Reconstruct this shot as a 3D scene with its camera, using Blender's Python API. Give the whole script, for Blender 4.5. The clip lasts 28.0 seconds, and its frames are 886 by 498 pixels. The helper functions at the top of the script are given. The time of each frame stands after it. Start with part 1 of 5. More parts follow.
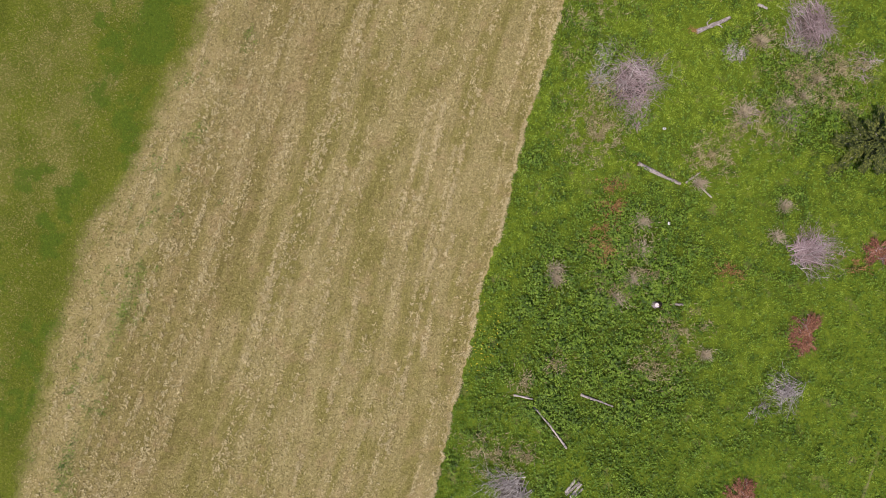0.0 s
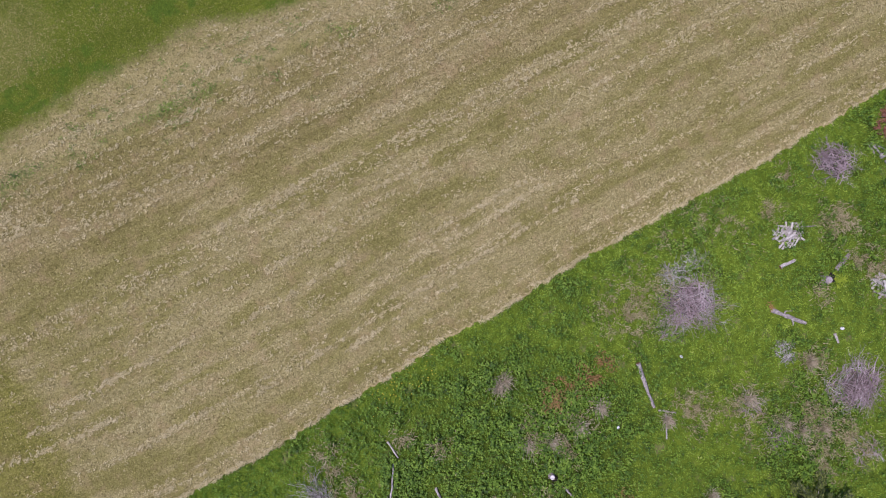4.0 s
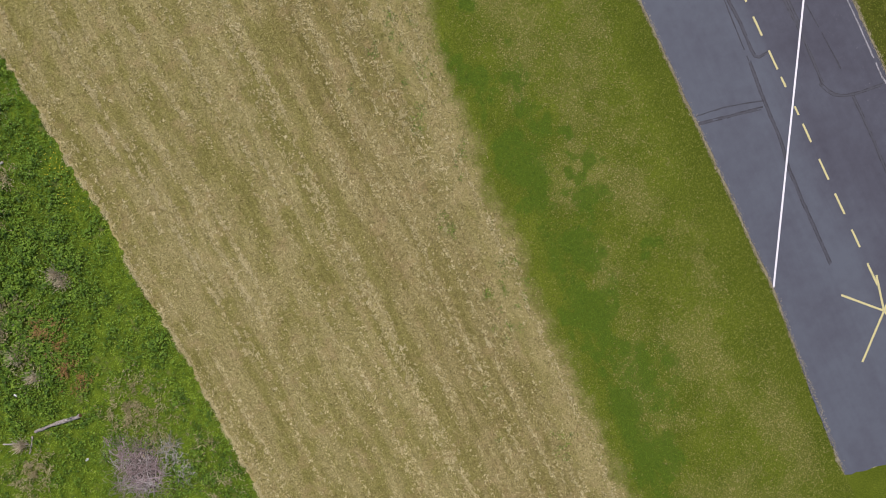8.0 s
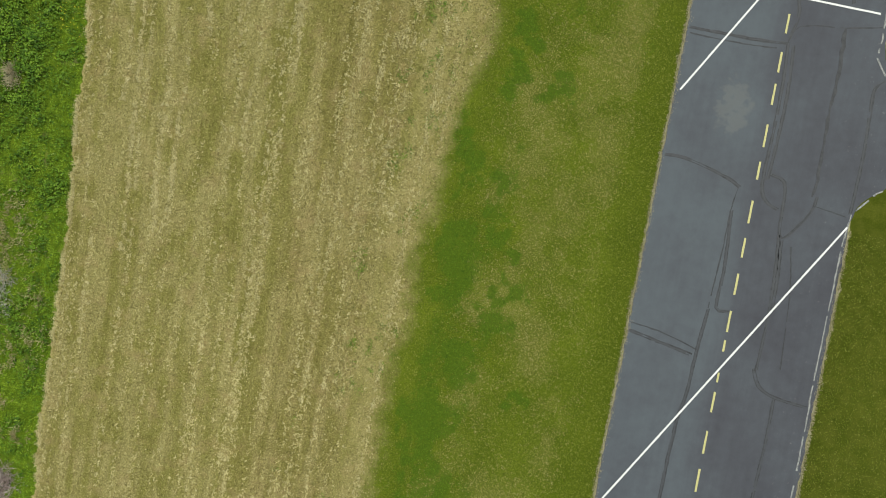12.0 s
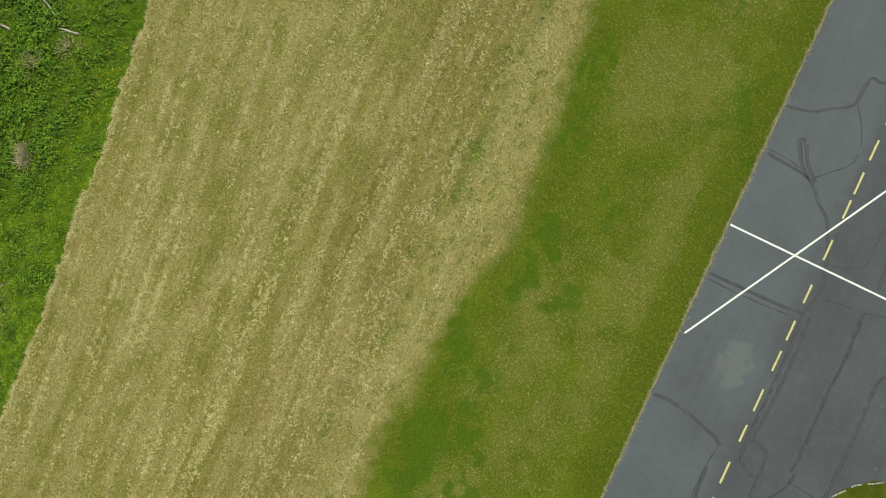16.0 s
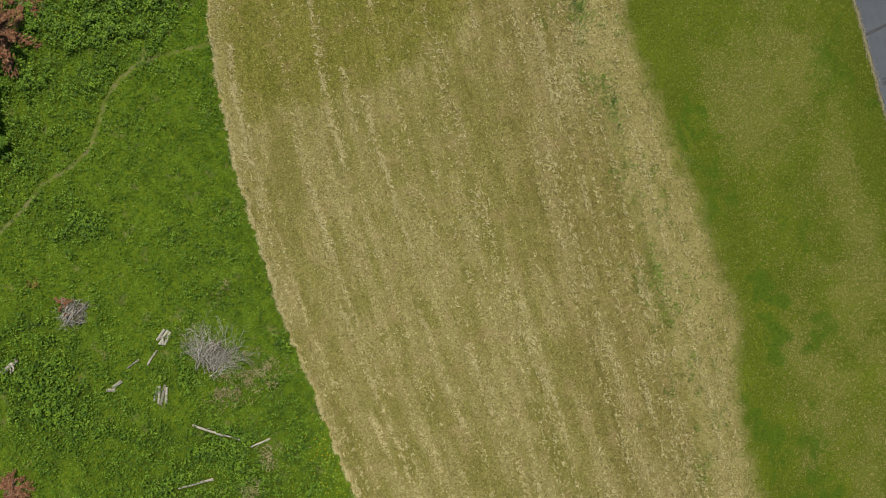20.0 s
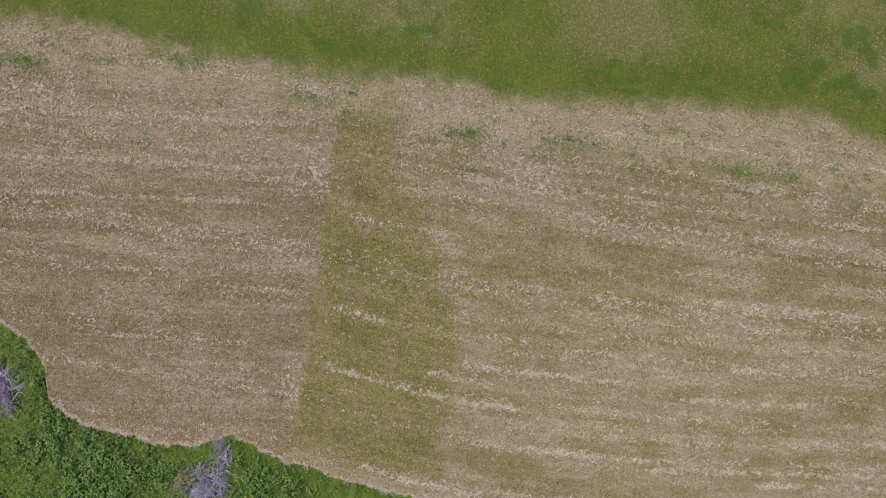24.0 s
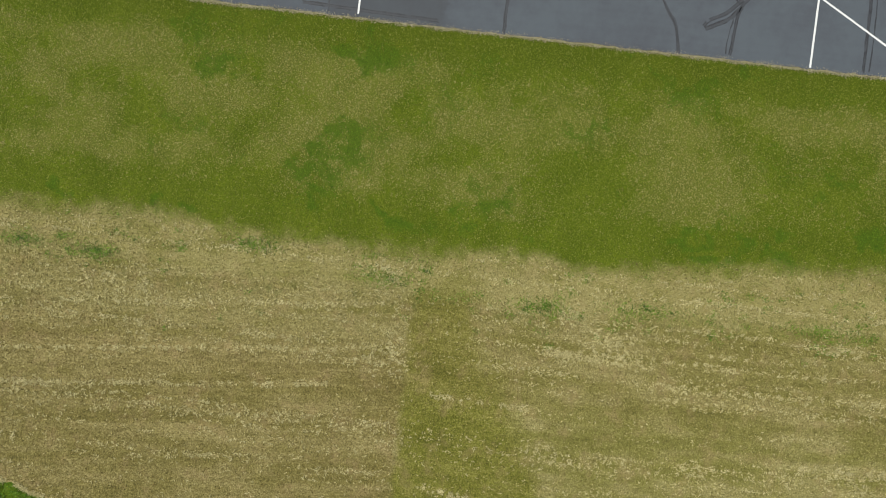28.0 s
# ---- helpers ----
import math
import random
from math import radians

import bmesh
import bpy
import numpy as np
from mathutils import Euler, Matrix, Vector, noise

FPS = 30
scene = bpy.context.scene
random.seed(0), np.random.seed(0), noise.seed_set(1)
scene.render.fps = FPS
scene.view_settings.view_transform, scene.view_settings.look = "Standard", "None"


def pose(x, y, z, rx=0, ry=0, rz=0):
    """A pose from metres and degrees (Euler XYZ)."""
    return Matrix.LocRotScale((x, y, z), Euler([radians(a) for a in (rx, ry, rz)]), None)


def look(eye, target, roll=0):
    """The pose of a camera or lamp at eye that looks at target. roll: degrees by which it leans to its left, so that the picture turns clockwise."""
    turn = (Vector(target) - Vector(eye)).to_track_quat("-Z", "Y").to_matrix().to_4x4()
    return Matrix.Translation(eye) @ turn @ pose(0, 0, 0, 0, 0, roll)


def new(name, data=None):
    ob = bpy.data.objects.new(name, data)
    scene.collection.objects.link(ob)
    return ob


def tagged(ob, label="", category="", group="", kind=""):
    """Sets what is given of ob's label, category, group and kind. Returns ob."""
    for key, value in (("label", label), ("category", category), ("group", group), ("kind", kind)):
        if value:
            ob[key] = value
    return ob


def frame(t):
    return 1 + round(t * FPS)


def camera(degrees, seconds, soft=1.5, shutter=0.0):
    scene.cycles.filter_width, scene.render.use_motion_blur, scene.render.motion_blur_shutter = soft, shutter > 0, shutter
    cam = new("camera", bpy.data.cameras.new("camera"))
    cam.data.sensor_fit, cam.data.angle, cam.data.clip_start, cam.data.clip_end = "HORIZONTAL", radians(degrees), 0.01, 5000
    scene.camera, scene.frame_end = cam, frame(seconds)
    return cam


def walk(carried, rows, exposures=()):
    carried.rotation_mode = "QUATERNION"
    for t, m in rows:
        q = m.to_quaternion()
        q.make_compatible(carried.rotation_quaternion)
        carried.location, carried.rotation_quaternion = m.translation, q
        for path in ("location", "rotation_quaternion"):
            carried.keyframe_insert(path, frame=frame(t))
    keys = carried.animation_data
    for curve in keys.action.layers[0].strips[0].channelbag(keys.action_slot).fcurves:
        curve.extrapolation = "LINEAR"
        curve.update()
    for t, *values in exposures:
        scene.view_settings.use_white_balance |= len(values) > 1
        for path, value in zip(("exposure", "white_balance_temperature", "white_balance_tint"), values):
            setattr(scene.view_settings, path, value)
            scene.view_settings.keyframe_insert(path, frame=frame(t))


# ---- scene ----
# camera and flight
cam = camera(70, 28.0, soft=1.0)
PATH = [
    (0.0, pose(-0.06, -0.08, 39.20, 0.08, 0.08, 20.40)),
    (0.3, pose(-0.00, 0.13, 39.17, 0.08, 0.07, 32.89)),
    (0.5, pose(-0.02, 0.18, 39.24, 0.05, 0.09, 45.59)),
    (0.8, pose(0.02, 0.28, 39.22, 0.06, 0.08, 62.43)),
    (1.0, pose(-0.04, 0.28, 39.26, 0.04, 0.03, 67.41)),
    (1.5, pose(-0.00, 0.23, 39.29, 0.05, 0.01, 67.14)),
    (2.0, pose(-0.05, 0.19, 39.30, 0.02, -0.03, 66.77)),
    (2.5, pose(-0.08, 0.14, 39.33, -0.00, -0.07, 66.48)),
    (4.5, pose(-3.58, 1.83, 39.06, -0.03, -0.16, 64.14)),
    (5.0, pose(-5.05, 2.74, 38.94, -0.03, -0.15, 63.51)),
    (5.5, pose(-6.55, 3.75, 38.89, -0.01, -0.13, 62.99)),
    (6.0, pose(-8.02, 4.82, 38.81, -0.03, -0.08, 62.64)),
    (6.5, pose(-9.66, 6.04, 38.76, -0.06, -0.07, 74.60)),
    (7.0, pose(-11.35, 7.27, 38.77, -0.05, -0.13, 92.35)),
    (7.5, pose(-13.15, 8.31, 38.90, -0.07, -0.28, 116.58)),
    (7.8, pose(-14.22, 8.96, 38.91, 0.01, -0.39, 137.73)),
    (8.0, pose(-14.82, 9.13, 38.97, 0.11, -0.37, 155.12)),
    (8.3, pose(-16.15, 8.80, 39.05, -0.69, -0.07, 179.29)),
    (8.5, pose(-16.55, 8.35, 38.76, -1.20, 0.25, 195.69)),
    (9.0, pose(-17.71, 8.67, 38.76, -0.95, 0.22, 196.85)),
    (9.5, pose(-18.78, 8.61, 38.72, -0.85, 0.33, 195.73)),
    (10.0, pose(-19.75, 8.33, 38.66, -0.75, 0.55, 194.64)),
    (10.5, pose(-20.30, 8.06, 38.60, -0.49, 0.44, 193.66)),
    (11.0, pose(-20.80, 7.57, 38.57, -0.25, 0.54, 192.75)),
    (11.5, pose(-20.88, 6.95, 38.49, -0.07, 0.30, 191.87)),
    (13.5, pose(-20.76, 2.78, 38.05, 0.05, 0.33, 189.50)),
    (14.0, pose(-20.48, 1.54, 37.90, 0.16, 0.32, 188.98)),
    (14.5, pose(-20.08, 0.21, 37.85, 0.21, 0.30, 188.49)),
    (15.0, pose(-19.64, -1.37, 37.74, 0.30, 0.27, 203.84)),
    (15.5, pose(-18.92, -2.86, 37.62, 0.30, 0.27, 205.30)),
    (16.0, pose(-18.16, -4.43, 37.48, 0.32, 0.32, 204.96)),
    (16.2, pose(-17.88, -5.13, 37.41, 0.33, 0.35, 207.81)),
    (16.5, pose(-17.30, -6.49, 37.33, 0.36, 0.40, 234.51)),
    (16.8, pose(-16.41, -7.50, 37.09, 0.29, 0.29, 260.92)),
    (17.0, pose(-15.93, -8.08, 37.07, 0.29, 0.22, 268.56)),
    (17.5, pose(-14.75, -9.22, 36.79, 0.29, 0.31, 268.38)),
    (17.8, pose(-13.90, -9.81, 36.75, 0.28, 0.41, 264.48)),
    (18.0, pose(-13.31, -10.01, 36.81, 0.34, 0.50, 246.59)),
    (18.3, pose(-12.12, -10.24, 37.22, 0.32, 0.63, 221.59)),
    (18.5, pose(-11.39, -10.68, 37.22, 0.39, 0.69, 200.18)),
    (18.8, pose(-10.03, -11.16, 37.75, 0.23, 0.67, 172.76)),
    (19.0, pose(-9.24, -11.73, 37.53, 0.14, 0.64, 164.68)),
    (19.5, pose(-7.47, -13.34, 37.37, 0.03, 0.62, 164.70)),
    (20.0, pose(-6.08, -15.02, 37.19, -0.06, 0.70, 164.93)),
    (20.3, pose(-5.11, -15.92, 37.38, -0.02, 0.54, 156.61)),
    (20.5, pose(-4.41, -16.44, 37.37, -0.04, 0.46, 138.04)),
    (20.7, pose(-3.81, -17.17, 37.58, -0.05, 0.45, 118.87)),
    (21.0, pose(-3.24, -18.12, 37.29, -0.05, 0.41, 99.75)),
    (21.5, pose(-3.04, -19.88, 37.10, -0.04, 0.32, 99.42)),
    (23.5, pose(-7.65, -25.84, 37.56, -0.06, 0.29, 99.17)),
    (24.0, pose(-10.08, -27.06, 37.39, -0.10, 0.28, 98.79)),
    (24.5, pose(-12.86, -28.21, 37.17, -0.11, 0.27, 98.51)),
    (25.0, pose(-15.71, -29.27, 37.08, -0.12, 0.28, 98.35)),
    (25.5, pose(-17.67, -30.16, 37.01, -0.17, 0.30, 97.97)),
    (26.0, pose(-18.97, -30.96, 37.09, -0.18, 0.26, 97.77)),
    (26.5, pose(-19.63, -31.64, 37.12, -0.19, 0.24, 97.47)),
    (27.0, pose(-19.72, -32.28, 37.13, -0.19, 0.16, 97.27)),
    (27.5, pose(-19.76, -32.73, 37.20, -0.19, 0.18, 96.97)),
    (28.0, pose(-19.79, -32.98, 37.19, -0.18, 0.24, 96.59)),
]
EXPOSURES = [(0.0, 0.25, 6640, 29.7), (1.0, 0.18, 6680, 26.9), (2.0, 0.18, 6050, 32.5), (5.0, 0.18, 5730, 37.4), (6.0, 0.15, 5670, 32.5), (7.0, 0.1, 5930, 31.3), (8.0, 0.07, 6500, 22.4), (9.0, 0.08, 6740, 10.6), (10.0, 0.08, 6890, 1.7), (11.0, 0.1, 6970, 0.4), (14.0, 0.1, 7460, -8.4), (15.0, 0.1, 7570, -6.6), (16.0, 0.1, 7600, -8.8), (17.0, 0.0, 8200, -10.9), (18.0, 0.05, 6620, 21.6), (19.0, 0.05, 7160, 10.5), (20.0, 0.04, 7280, 5.5), (21.0, 0.04, 6990, 8.5), (24.0, 0.1, 5460, 50.7), (25.0, 0.17, 5480, 39.3), (26.0, 0.16, 5450, 31.6), (27.0, 0.1, 6520, 11.0), (28.0, 0.06, 6980, 2.2)]
walk(cam, PATH, EXPOSURES)

# daylight: high sun, clear sky
SUN_AZIMUTH, SUN_HEIGHT = radians(235.0), radians(64.5)
sun_from = Vector((math.cos(SUN_AZIMUTH) * math.cos(SUN_HEIGHT), math.sin(SUN_AZIMUTH) * math.cos(SUN_HEIGHT), math.sin(SUN_HEIGHT)))
sun = new("sun", bpy.data.lights.new("sun", "SUN"))
sun.data.energy, sun.data.angle, sun.data.color = 3.5, radians(0.55), (1.0, 0.95, 0.87)
sun.matrix_world = look(sun_from * 200.0, (0, 0, 0))
world = bpy.data.worlds.new("sky")
scene.world = world
world.use_nodes = True
sky = world.node_tree.nodes.new("ShaderNodeTexSky")
sky.sky_type, sky.sun_disc = "NISHITA", False
sky.sun_elevation, sky.sun_rotation = SUN_HEIGHT, radians(215.0)
world.node_tree.links.new(sky.outputs[0], world.node_tree.nodes["Background"].inputs[0])
world.node_tree.nodes["Background"].inputs[1].default_value = 0.09

# ---- materials ----
class Shade:
    """A node material under construction; numbers, colours and sockets may be mixed freely."""

    def __init__(self, name, rough=0.9, gloss=0.25, metal=0.0):
        self.m = bpy.data.materials.new(name)
        self.m.use_nodes = True
        self.t = self.m.node_tree
        self.b = self.t.nodes["Principled BSDF"]
        self.node_out = self.t.nodes["Material Output"]
        self.b.inputs["Roughness"].default_value = rough
        self.b.inputs["Specular IOR Level"].default_value = gloss
        self.b.inputs["Metallic"].default_value = metal

    def put(self, socket, v):
        if isinstance(v, bpy.types.NodeSocket):
            self.t.links.new(v, socket)
        elif isinstance(v, tuple) and len(v) == 3 and socket.type == "RGBA":
            socket.default_value = (*v, 1.0)
        else:
            socket.default_value = v

    def node(self, kind, **props):
        n = self.t.nodes.new(kind)
        for k, v in props.items():
            setattr(n, k, v)
        return n

    def math(self, op, a, b=0.0, c=0.0):
        n = self.node("ShaderNodeMath", operation=op)
        for s, v in zip(n.inputs, (a, b, c)):
            self.put(s, v)
        return n.outputs[0]

    def at(self, name):
        return self.node("ShaderNodeAttribute", attribute_name=name).outputs["Fac"]

    def place(self):
        return self.node("ShaderNodeNewGeometry").outputs["Position"]

    def island(self):
        return self.node("ShaderNodeNewGeometry").outputs["Random Per Island"]

    def xyz(self, v):
        n = self.node("ShaderNodeSeparateXYZ")
        self.put(n.inputs[0], v)
        return n.outputs

    def join(self, x, y, z=0.0):
        n = self.node("ShaderNodeCombineXYZ")
        for s, v in zip(n.inputs, (x, y, z)):
            self.put(s, v)
        return n.outputs[0]

    def noise(self, scale, detail=3.0, rough=0.55, where=None):
        n = self.node("ShaderNodeTexNoise")
        self.put(n.inputs["Vector"], where if where is not None else self.place())
        n.inputs["Scale"].default_value, n.inputs["Detail"].default_value, n.inputs["Roughness"].default_value = scale, detail, rough
        return n.outputs[0]

    def step(self, v, low, high, to_low=0.0, to_high=1.0):
        n = self.node("ShaderNodeMapRange", interpolation_type="SMOOTHSTEP")
        self.put(n.inputs[0], v)
        for k, x in zip((1, 2, 3, 4), (low, high, to_low, to_high)):
            self.put(n.inputs[k], x)
        return n.outputs[0]

    def mix(self, f, a, b):
        n = self.node("ShaderNodeMix", data_type="RGBA")
        self.put(n.inputs[0], f)
        self.put(n.inputs[6], a)
        self.put(n.inputs[7], b)
        return n.outputs[2]

    def ramp(self, f, *stops):
        n = self.node("ShaderNodeValToRGB")
        self.put(n.inputs[0], f)
        el = n.color_ramp.elements
        while len(el) < len(stops):
            el.new(0.5)
        for e, (p, c) in zip(el, stops):
            e.position, e.color = p, (*c, 1.0)
        return n.outputs[0]

    def done(self, colour, height=None, depth=0.02, strength=0.6):
        self.put(self.b.inputs["Base Color"], colour)
        if height is not None:
            n = self.node("ShaderNodeBump")
            n.inputs["Distance"].default_value, n.inputs["Strength"].default_value = depth, strength
            self.put(n.inputs["Height"], height)
            self.put(self.b.inputs["Normal"], n.outputs[0])
        return self.m


def ground_material():
    s = Shade("grassland", rough=0.95, gloss=0.12)
    p = s.place()
    x, y, _ = s.xyz(p)
    dm, dl, da, dp, u = s.at("meadow_side"), s.at("lawn_side"), s.at("tarmac_side"), s.at("trail_side"), s.at("row")
    fine, grain, mid = s.noise(38, 2, 0.7), s.noise(11, 4, 0.65), s.noise(2.2, 4, 0.6)
    patch = s.noise(0.55, 4, 0.6)
    # mown hay field: rows run along the field
    rows2 = s.noise(1.0, 3, 0.6, s.join(s.math("MULTIPLY", u, 4.2), s.math("MULTIPLY", y, 0.16), 7.0))
    clod = s.noise(4.5, 3, 0.6, s.join(s.math("MULTIPLY", x, 1.0), s.math("MULTIPLY", y, 0.6)))
    speck = s.math("ADD", s.math("MULTIPLY", s.math("SUBTRACT", grain, 0.5), 1.4), s.math("MULTIPLY", s.math("SUBTRACT", fine, 0.5), 0.45))
    straw = s.math("ADD", s.math("MULTIPLY", clod, 0.5), s.math("MULTIPLY", rows2, 0.2))
    thread = s.noise(1.0, 2, 0.5, s.join(s.math("MULTIPLY", u, 6.5), s.math("MULTIPLY", y, 0.3), 3.0))
    straw = s.math("ADD", straw, s.math("MULTIPLY", s.math("SUBTRACT", thread, 0.5), 0.16))
    straw = s.math("ADD", s.math("ADD", straw, s.math("MULTIPLY", s.at("stripe"), 0.3)), speck)
    wander = s.math("MULTIPLY", s.math("SUBTRACT", s.noise(0.9, 3), 0.5), 1.1)
    yb = s.math("ADD", y, wander)
    swath = s.math("MULTIPLY", s.at("swath"), s.step(patch, 0.2, 0.6, 0.7, 1.0))
    tan = s.ramp(straw, (0.2, (0.13, 0.112, 0.042)), (0.38, (0.195, 0.171, 0.065)), (0.52, (0.265, 0.235, 0.095)), (0.66, (0.35, 0.315, 0.136)), (0.84, (0.49, 0.45, 0.225)))
    olive = s.ramp(straw, (0.2, (0.095, 0.092, 0.018)), (0.38, (0.142, 0.139, 0.028)), (0.52, (0.2, 0.19, 0.044)), (0.66, (0.27, 0.252, 0.074)), (0.84, (0.42, 0.392, 0.168)))
    green = s.math("ADD", s.step(s.at("stripe"), 0.3, 0.62, 1.0, 0.0), s.math("MULTIPLY", s.math("SUBTRACT", clod, 0.5), 1.2))
    green = s.math("ADD", green, s.math("MULTIPLY", swath, 0.6))
    field = s.mix(s.step(green, 0.0, 1.2, 0.05, 0.7), tan, olive)
    fresh = s.ramp(straw, (0.25, (0.062, 0.07, 0.008)), (0.5, (0.16, 0.162, 0.026)), (0.75, (0.3, 0.28, 0.075)))
    inner = s.math("MULTIPLY", s.step(s.math("ADD", x, wander), -17.5, -16.0), s.step(dm, -1.6, -0.6, 1.0, 0.0))
    field = s.mix(s.math("MULTIPLY", s.math("MULTIPLY", swath, inner), 0.85), field, fresh)
    brown = s.math("MULTIPLY", s.step(yb, -34.8, -34.3, 1.0, 0.0), s.step(s.math("ADD", x, wander), -14.5, -11.5))
    earthy = s.ramp(straw, (0.2, (0.05, 0.038, 0.014)), (0.42, (0.15, 0.112, 0.042)), (0.6, (0.25, 0.195, 0.08)), (0.84, (0.44, 0.36, 0.17)))
    field = s.mix(s.math("MULTIPLY", brown, 0.5), field, earthy)
    strip = s.math("MULTIPLY", s.step(s.math("ADD", x, wander), -17.2, -16.2), s.step(s.math("ADD", x, s.math("MULTIPLY", wander, 2.0)), -12.5, -9.5, 1.0, 0.0))
    field = s.mix(s.math("MULTIPLY", strip, 0.25), field, earthy)
    field = s.mix(s.math("MULTIPLY", s.step(s.noise(0.7, 4, 0.65), 0.5, 0.68), 0.3), field, (0.34, 0.24, 0.13))
    # pale dried margin along the lawn
    jag = s.math("ADD", s.math("MULTIPLY", s.math("SUBTRACT", mid, 0.5), 1.3), s.math("MULTIPLY", s.math("SUBTRACT", grain, 0.5), 0.9))
    dlj = s.math("ADD", dl, jag)
    margin = s.math("MULTIPLY", s.step(s.math("ADD", x, s.math("MULTIPLY", jag, 1.3)), -17.9, -16.6, 1.0, 0.0), s.step(patch, 0.36, 0.6, 0.1, 0.65))
    pale = s.ramp(s.math("ADD", s.math("MULTIPLY", grain, 0.6), s.math("MULTIPLY", fine, 0.4)), (0.3, (0.17, 0.145, 0.053)), (0.5, (0.31, 0.268, 0.112)), (0.7, (0.46, 0.41, 0.19)))
    field = s.mix(margin, field, pale)
    weed = s.math("MULTIPLY", s.math("MULTIPLY", s.step(dlj, -4.4, -3.4), s.step(dlj, -3.2, -2.4, 1.0, 0.0)), s.step(mid, 0.5, 0.7))
    field = s.mix(s.math("MULTIPLY", weed, 0.6), field, (0.09, 0.105, 0.028))
    # kept lawn
    tone = s.math("ADD", s.math("MULTIPLY", s.noise(0.42, 5, 0.66), 0.3), s.math("MULTIPLY", s.math("SUBTRACT", grain, 0.18), 0.65))
    tone = s.math("ADD", tone, s.math("MULTIPLY", s.math("SUBTRACT", fine, 0.25), 0.25))
    lawn = s.ramp(tone, (0.33, (0.057, 0.083, 0.0055)), (0.47, (0.107, 0.143, 0.0105)), (0.58, (0.176, 0.203, 0.022)), (0.72, (0.29, 0.285, 0.055)))
    lawn = s.mix(s.math("MULTIPLY", s.step(s.at("worn"), 0.45, 0.8), 0.32), lawn, s.mix(grain, (0.1, 0.105, 0.02), (0.26, 0.24, 0.075)))
    lawn = s.mix(s.math("MULTIPLY", s.step(s.at("deep"), 0.25, 0.75), 0.75), lawn, s.mix(grain, (0.03, 0.064, 0.005), (0.09, 0.15, 0.011)))
    verge = s.step(da, 0.3, 3.0, 0.4, 0.0)
    lawn = s.mix(verge, lawn, (0.052, 0.072, 0.004))
    lawn = s.mix(s.step(x, -45.0, -43.0, 0.6, 0.0), lawn, s.mix(s.step(s.noise(1.3, 4, 0.6), 0.35, 0.65), (0.034, 0.04, 0.003), (0.075, 0.075, 0.012)))
    lip = s.step(s.math("ADD", da, s.math("MULTIPLY", s.math("SUBTRACT", mid, 0.5), 0.4)), 0.03, 0.13, 0.8, 0.0)
    lawn = s.mix(lip, lawn, (0.4, 0.37, 0.22))
    # rough meadow
    leaf = s.math("ADD", s.math("MULTIPLY", grain, 0.55), s.math("MULTIPLY", mid, 0.45))
    meadow = s.ramp(leaf, (0.3, (0.03, 0.05, 0.004)), (0.45, (0.07, 0.115, 0.008)), (0.58, (0.118, 0.175, 0.012)), (0.75, (0.19, 0.24, 0.026)))
    meadow = s.mix(s.math("MULTIPLY", s.step(s.noise(0.8, 4, 0.6), 0.58, 0.72), 0.6), meadow, (0.21, 0.185, 0.085))
    # dark soil under lush plants, with the shade of the leaf gaps painted in
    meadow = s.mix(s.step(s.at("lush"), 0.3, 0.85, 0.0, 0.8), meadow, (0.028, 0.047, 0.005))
    trail = s.step(s.math("ADD", dp, s.math("MULTIPLY", s.math("SUBTRACT", mid, 0.5), 0.35)), 0.04, 0.18, 0.7, 0.0)
    trail = s.math("MULTIPLY", trail, s.step(s.noise(0.55, 2, 0.5), 0.38, 0.58, 0.3, 1.0))
    meadow = s.mix(trail, meadow, (0.24, 0.215, 0.105))
    dmj = s.math("ADD", dm, s.math("MULTIPLY", s.math("SUBTRACT", s.noise(4.2, 3, 0.6), 0.5), 0.5))
    field = s.mix(s.math("MULTIPLY", s.step(dmj, -0.2, -0.05), 0.45), field, (0.43, 0.35, 0.17))
    colour = s.mix(s.step(dlj, -0.8, 0.75), field, lawn)
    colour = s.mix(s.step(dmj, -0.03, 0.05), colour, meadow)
    bump = s.math("ADD", s.math("MULTIPLY", grain, 0.6), s.math("MULTIPLY", fine, 0.4))
    return s.done(colour, bump, 0.05, 0.55)


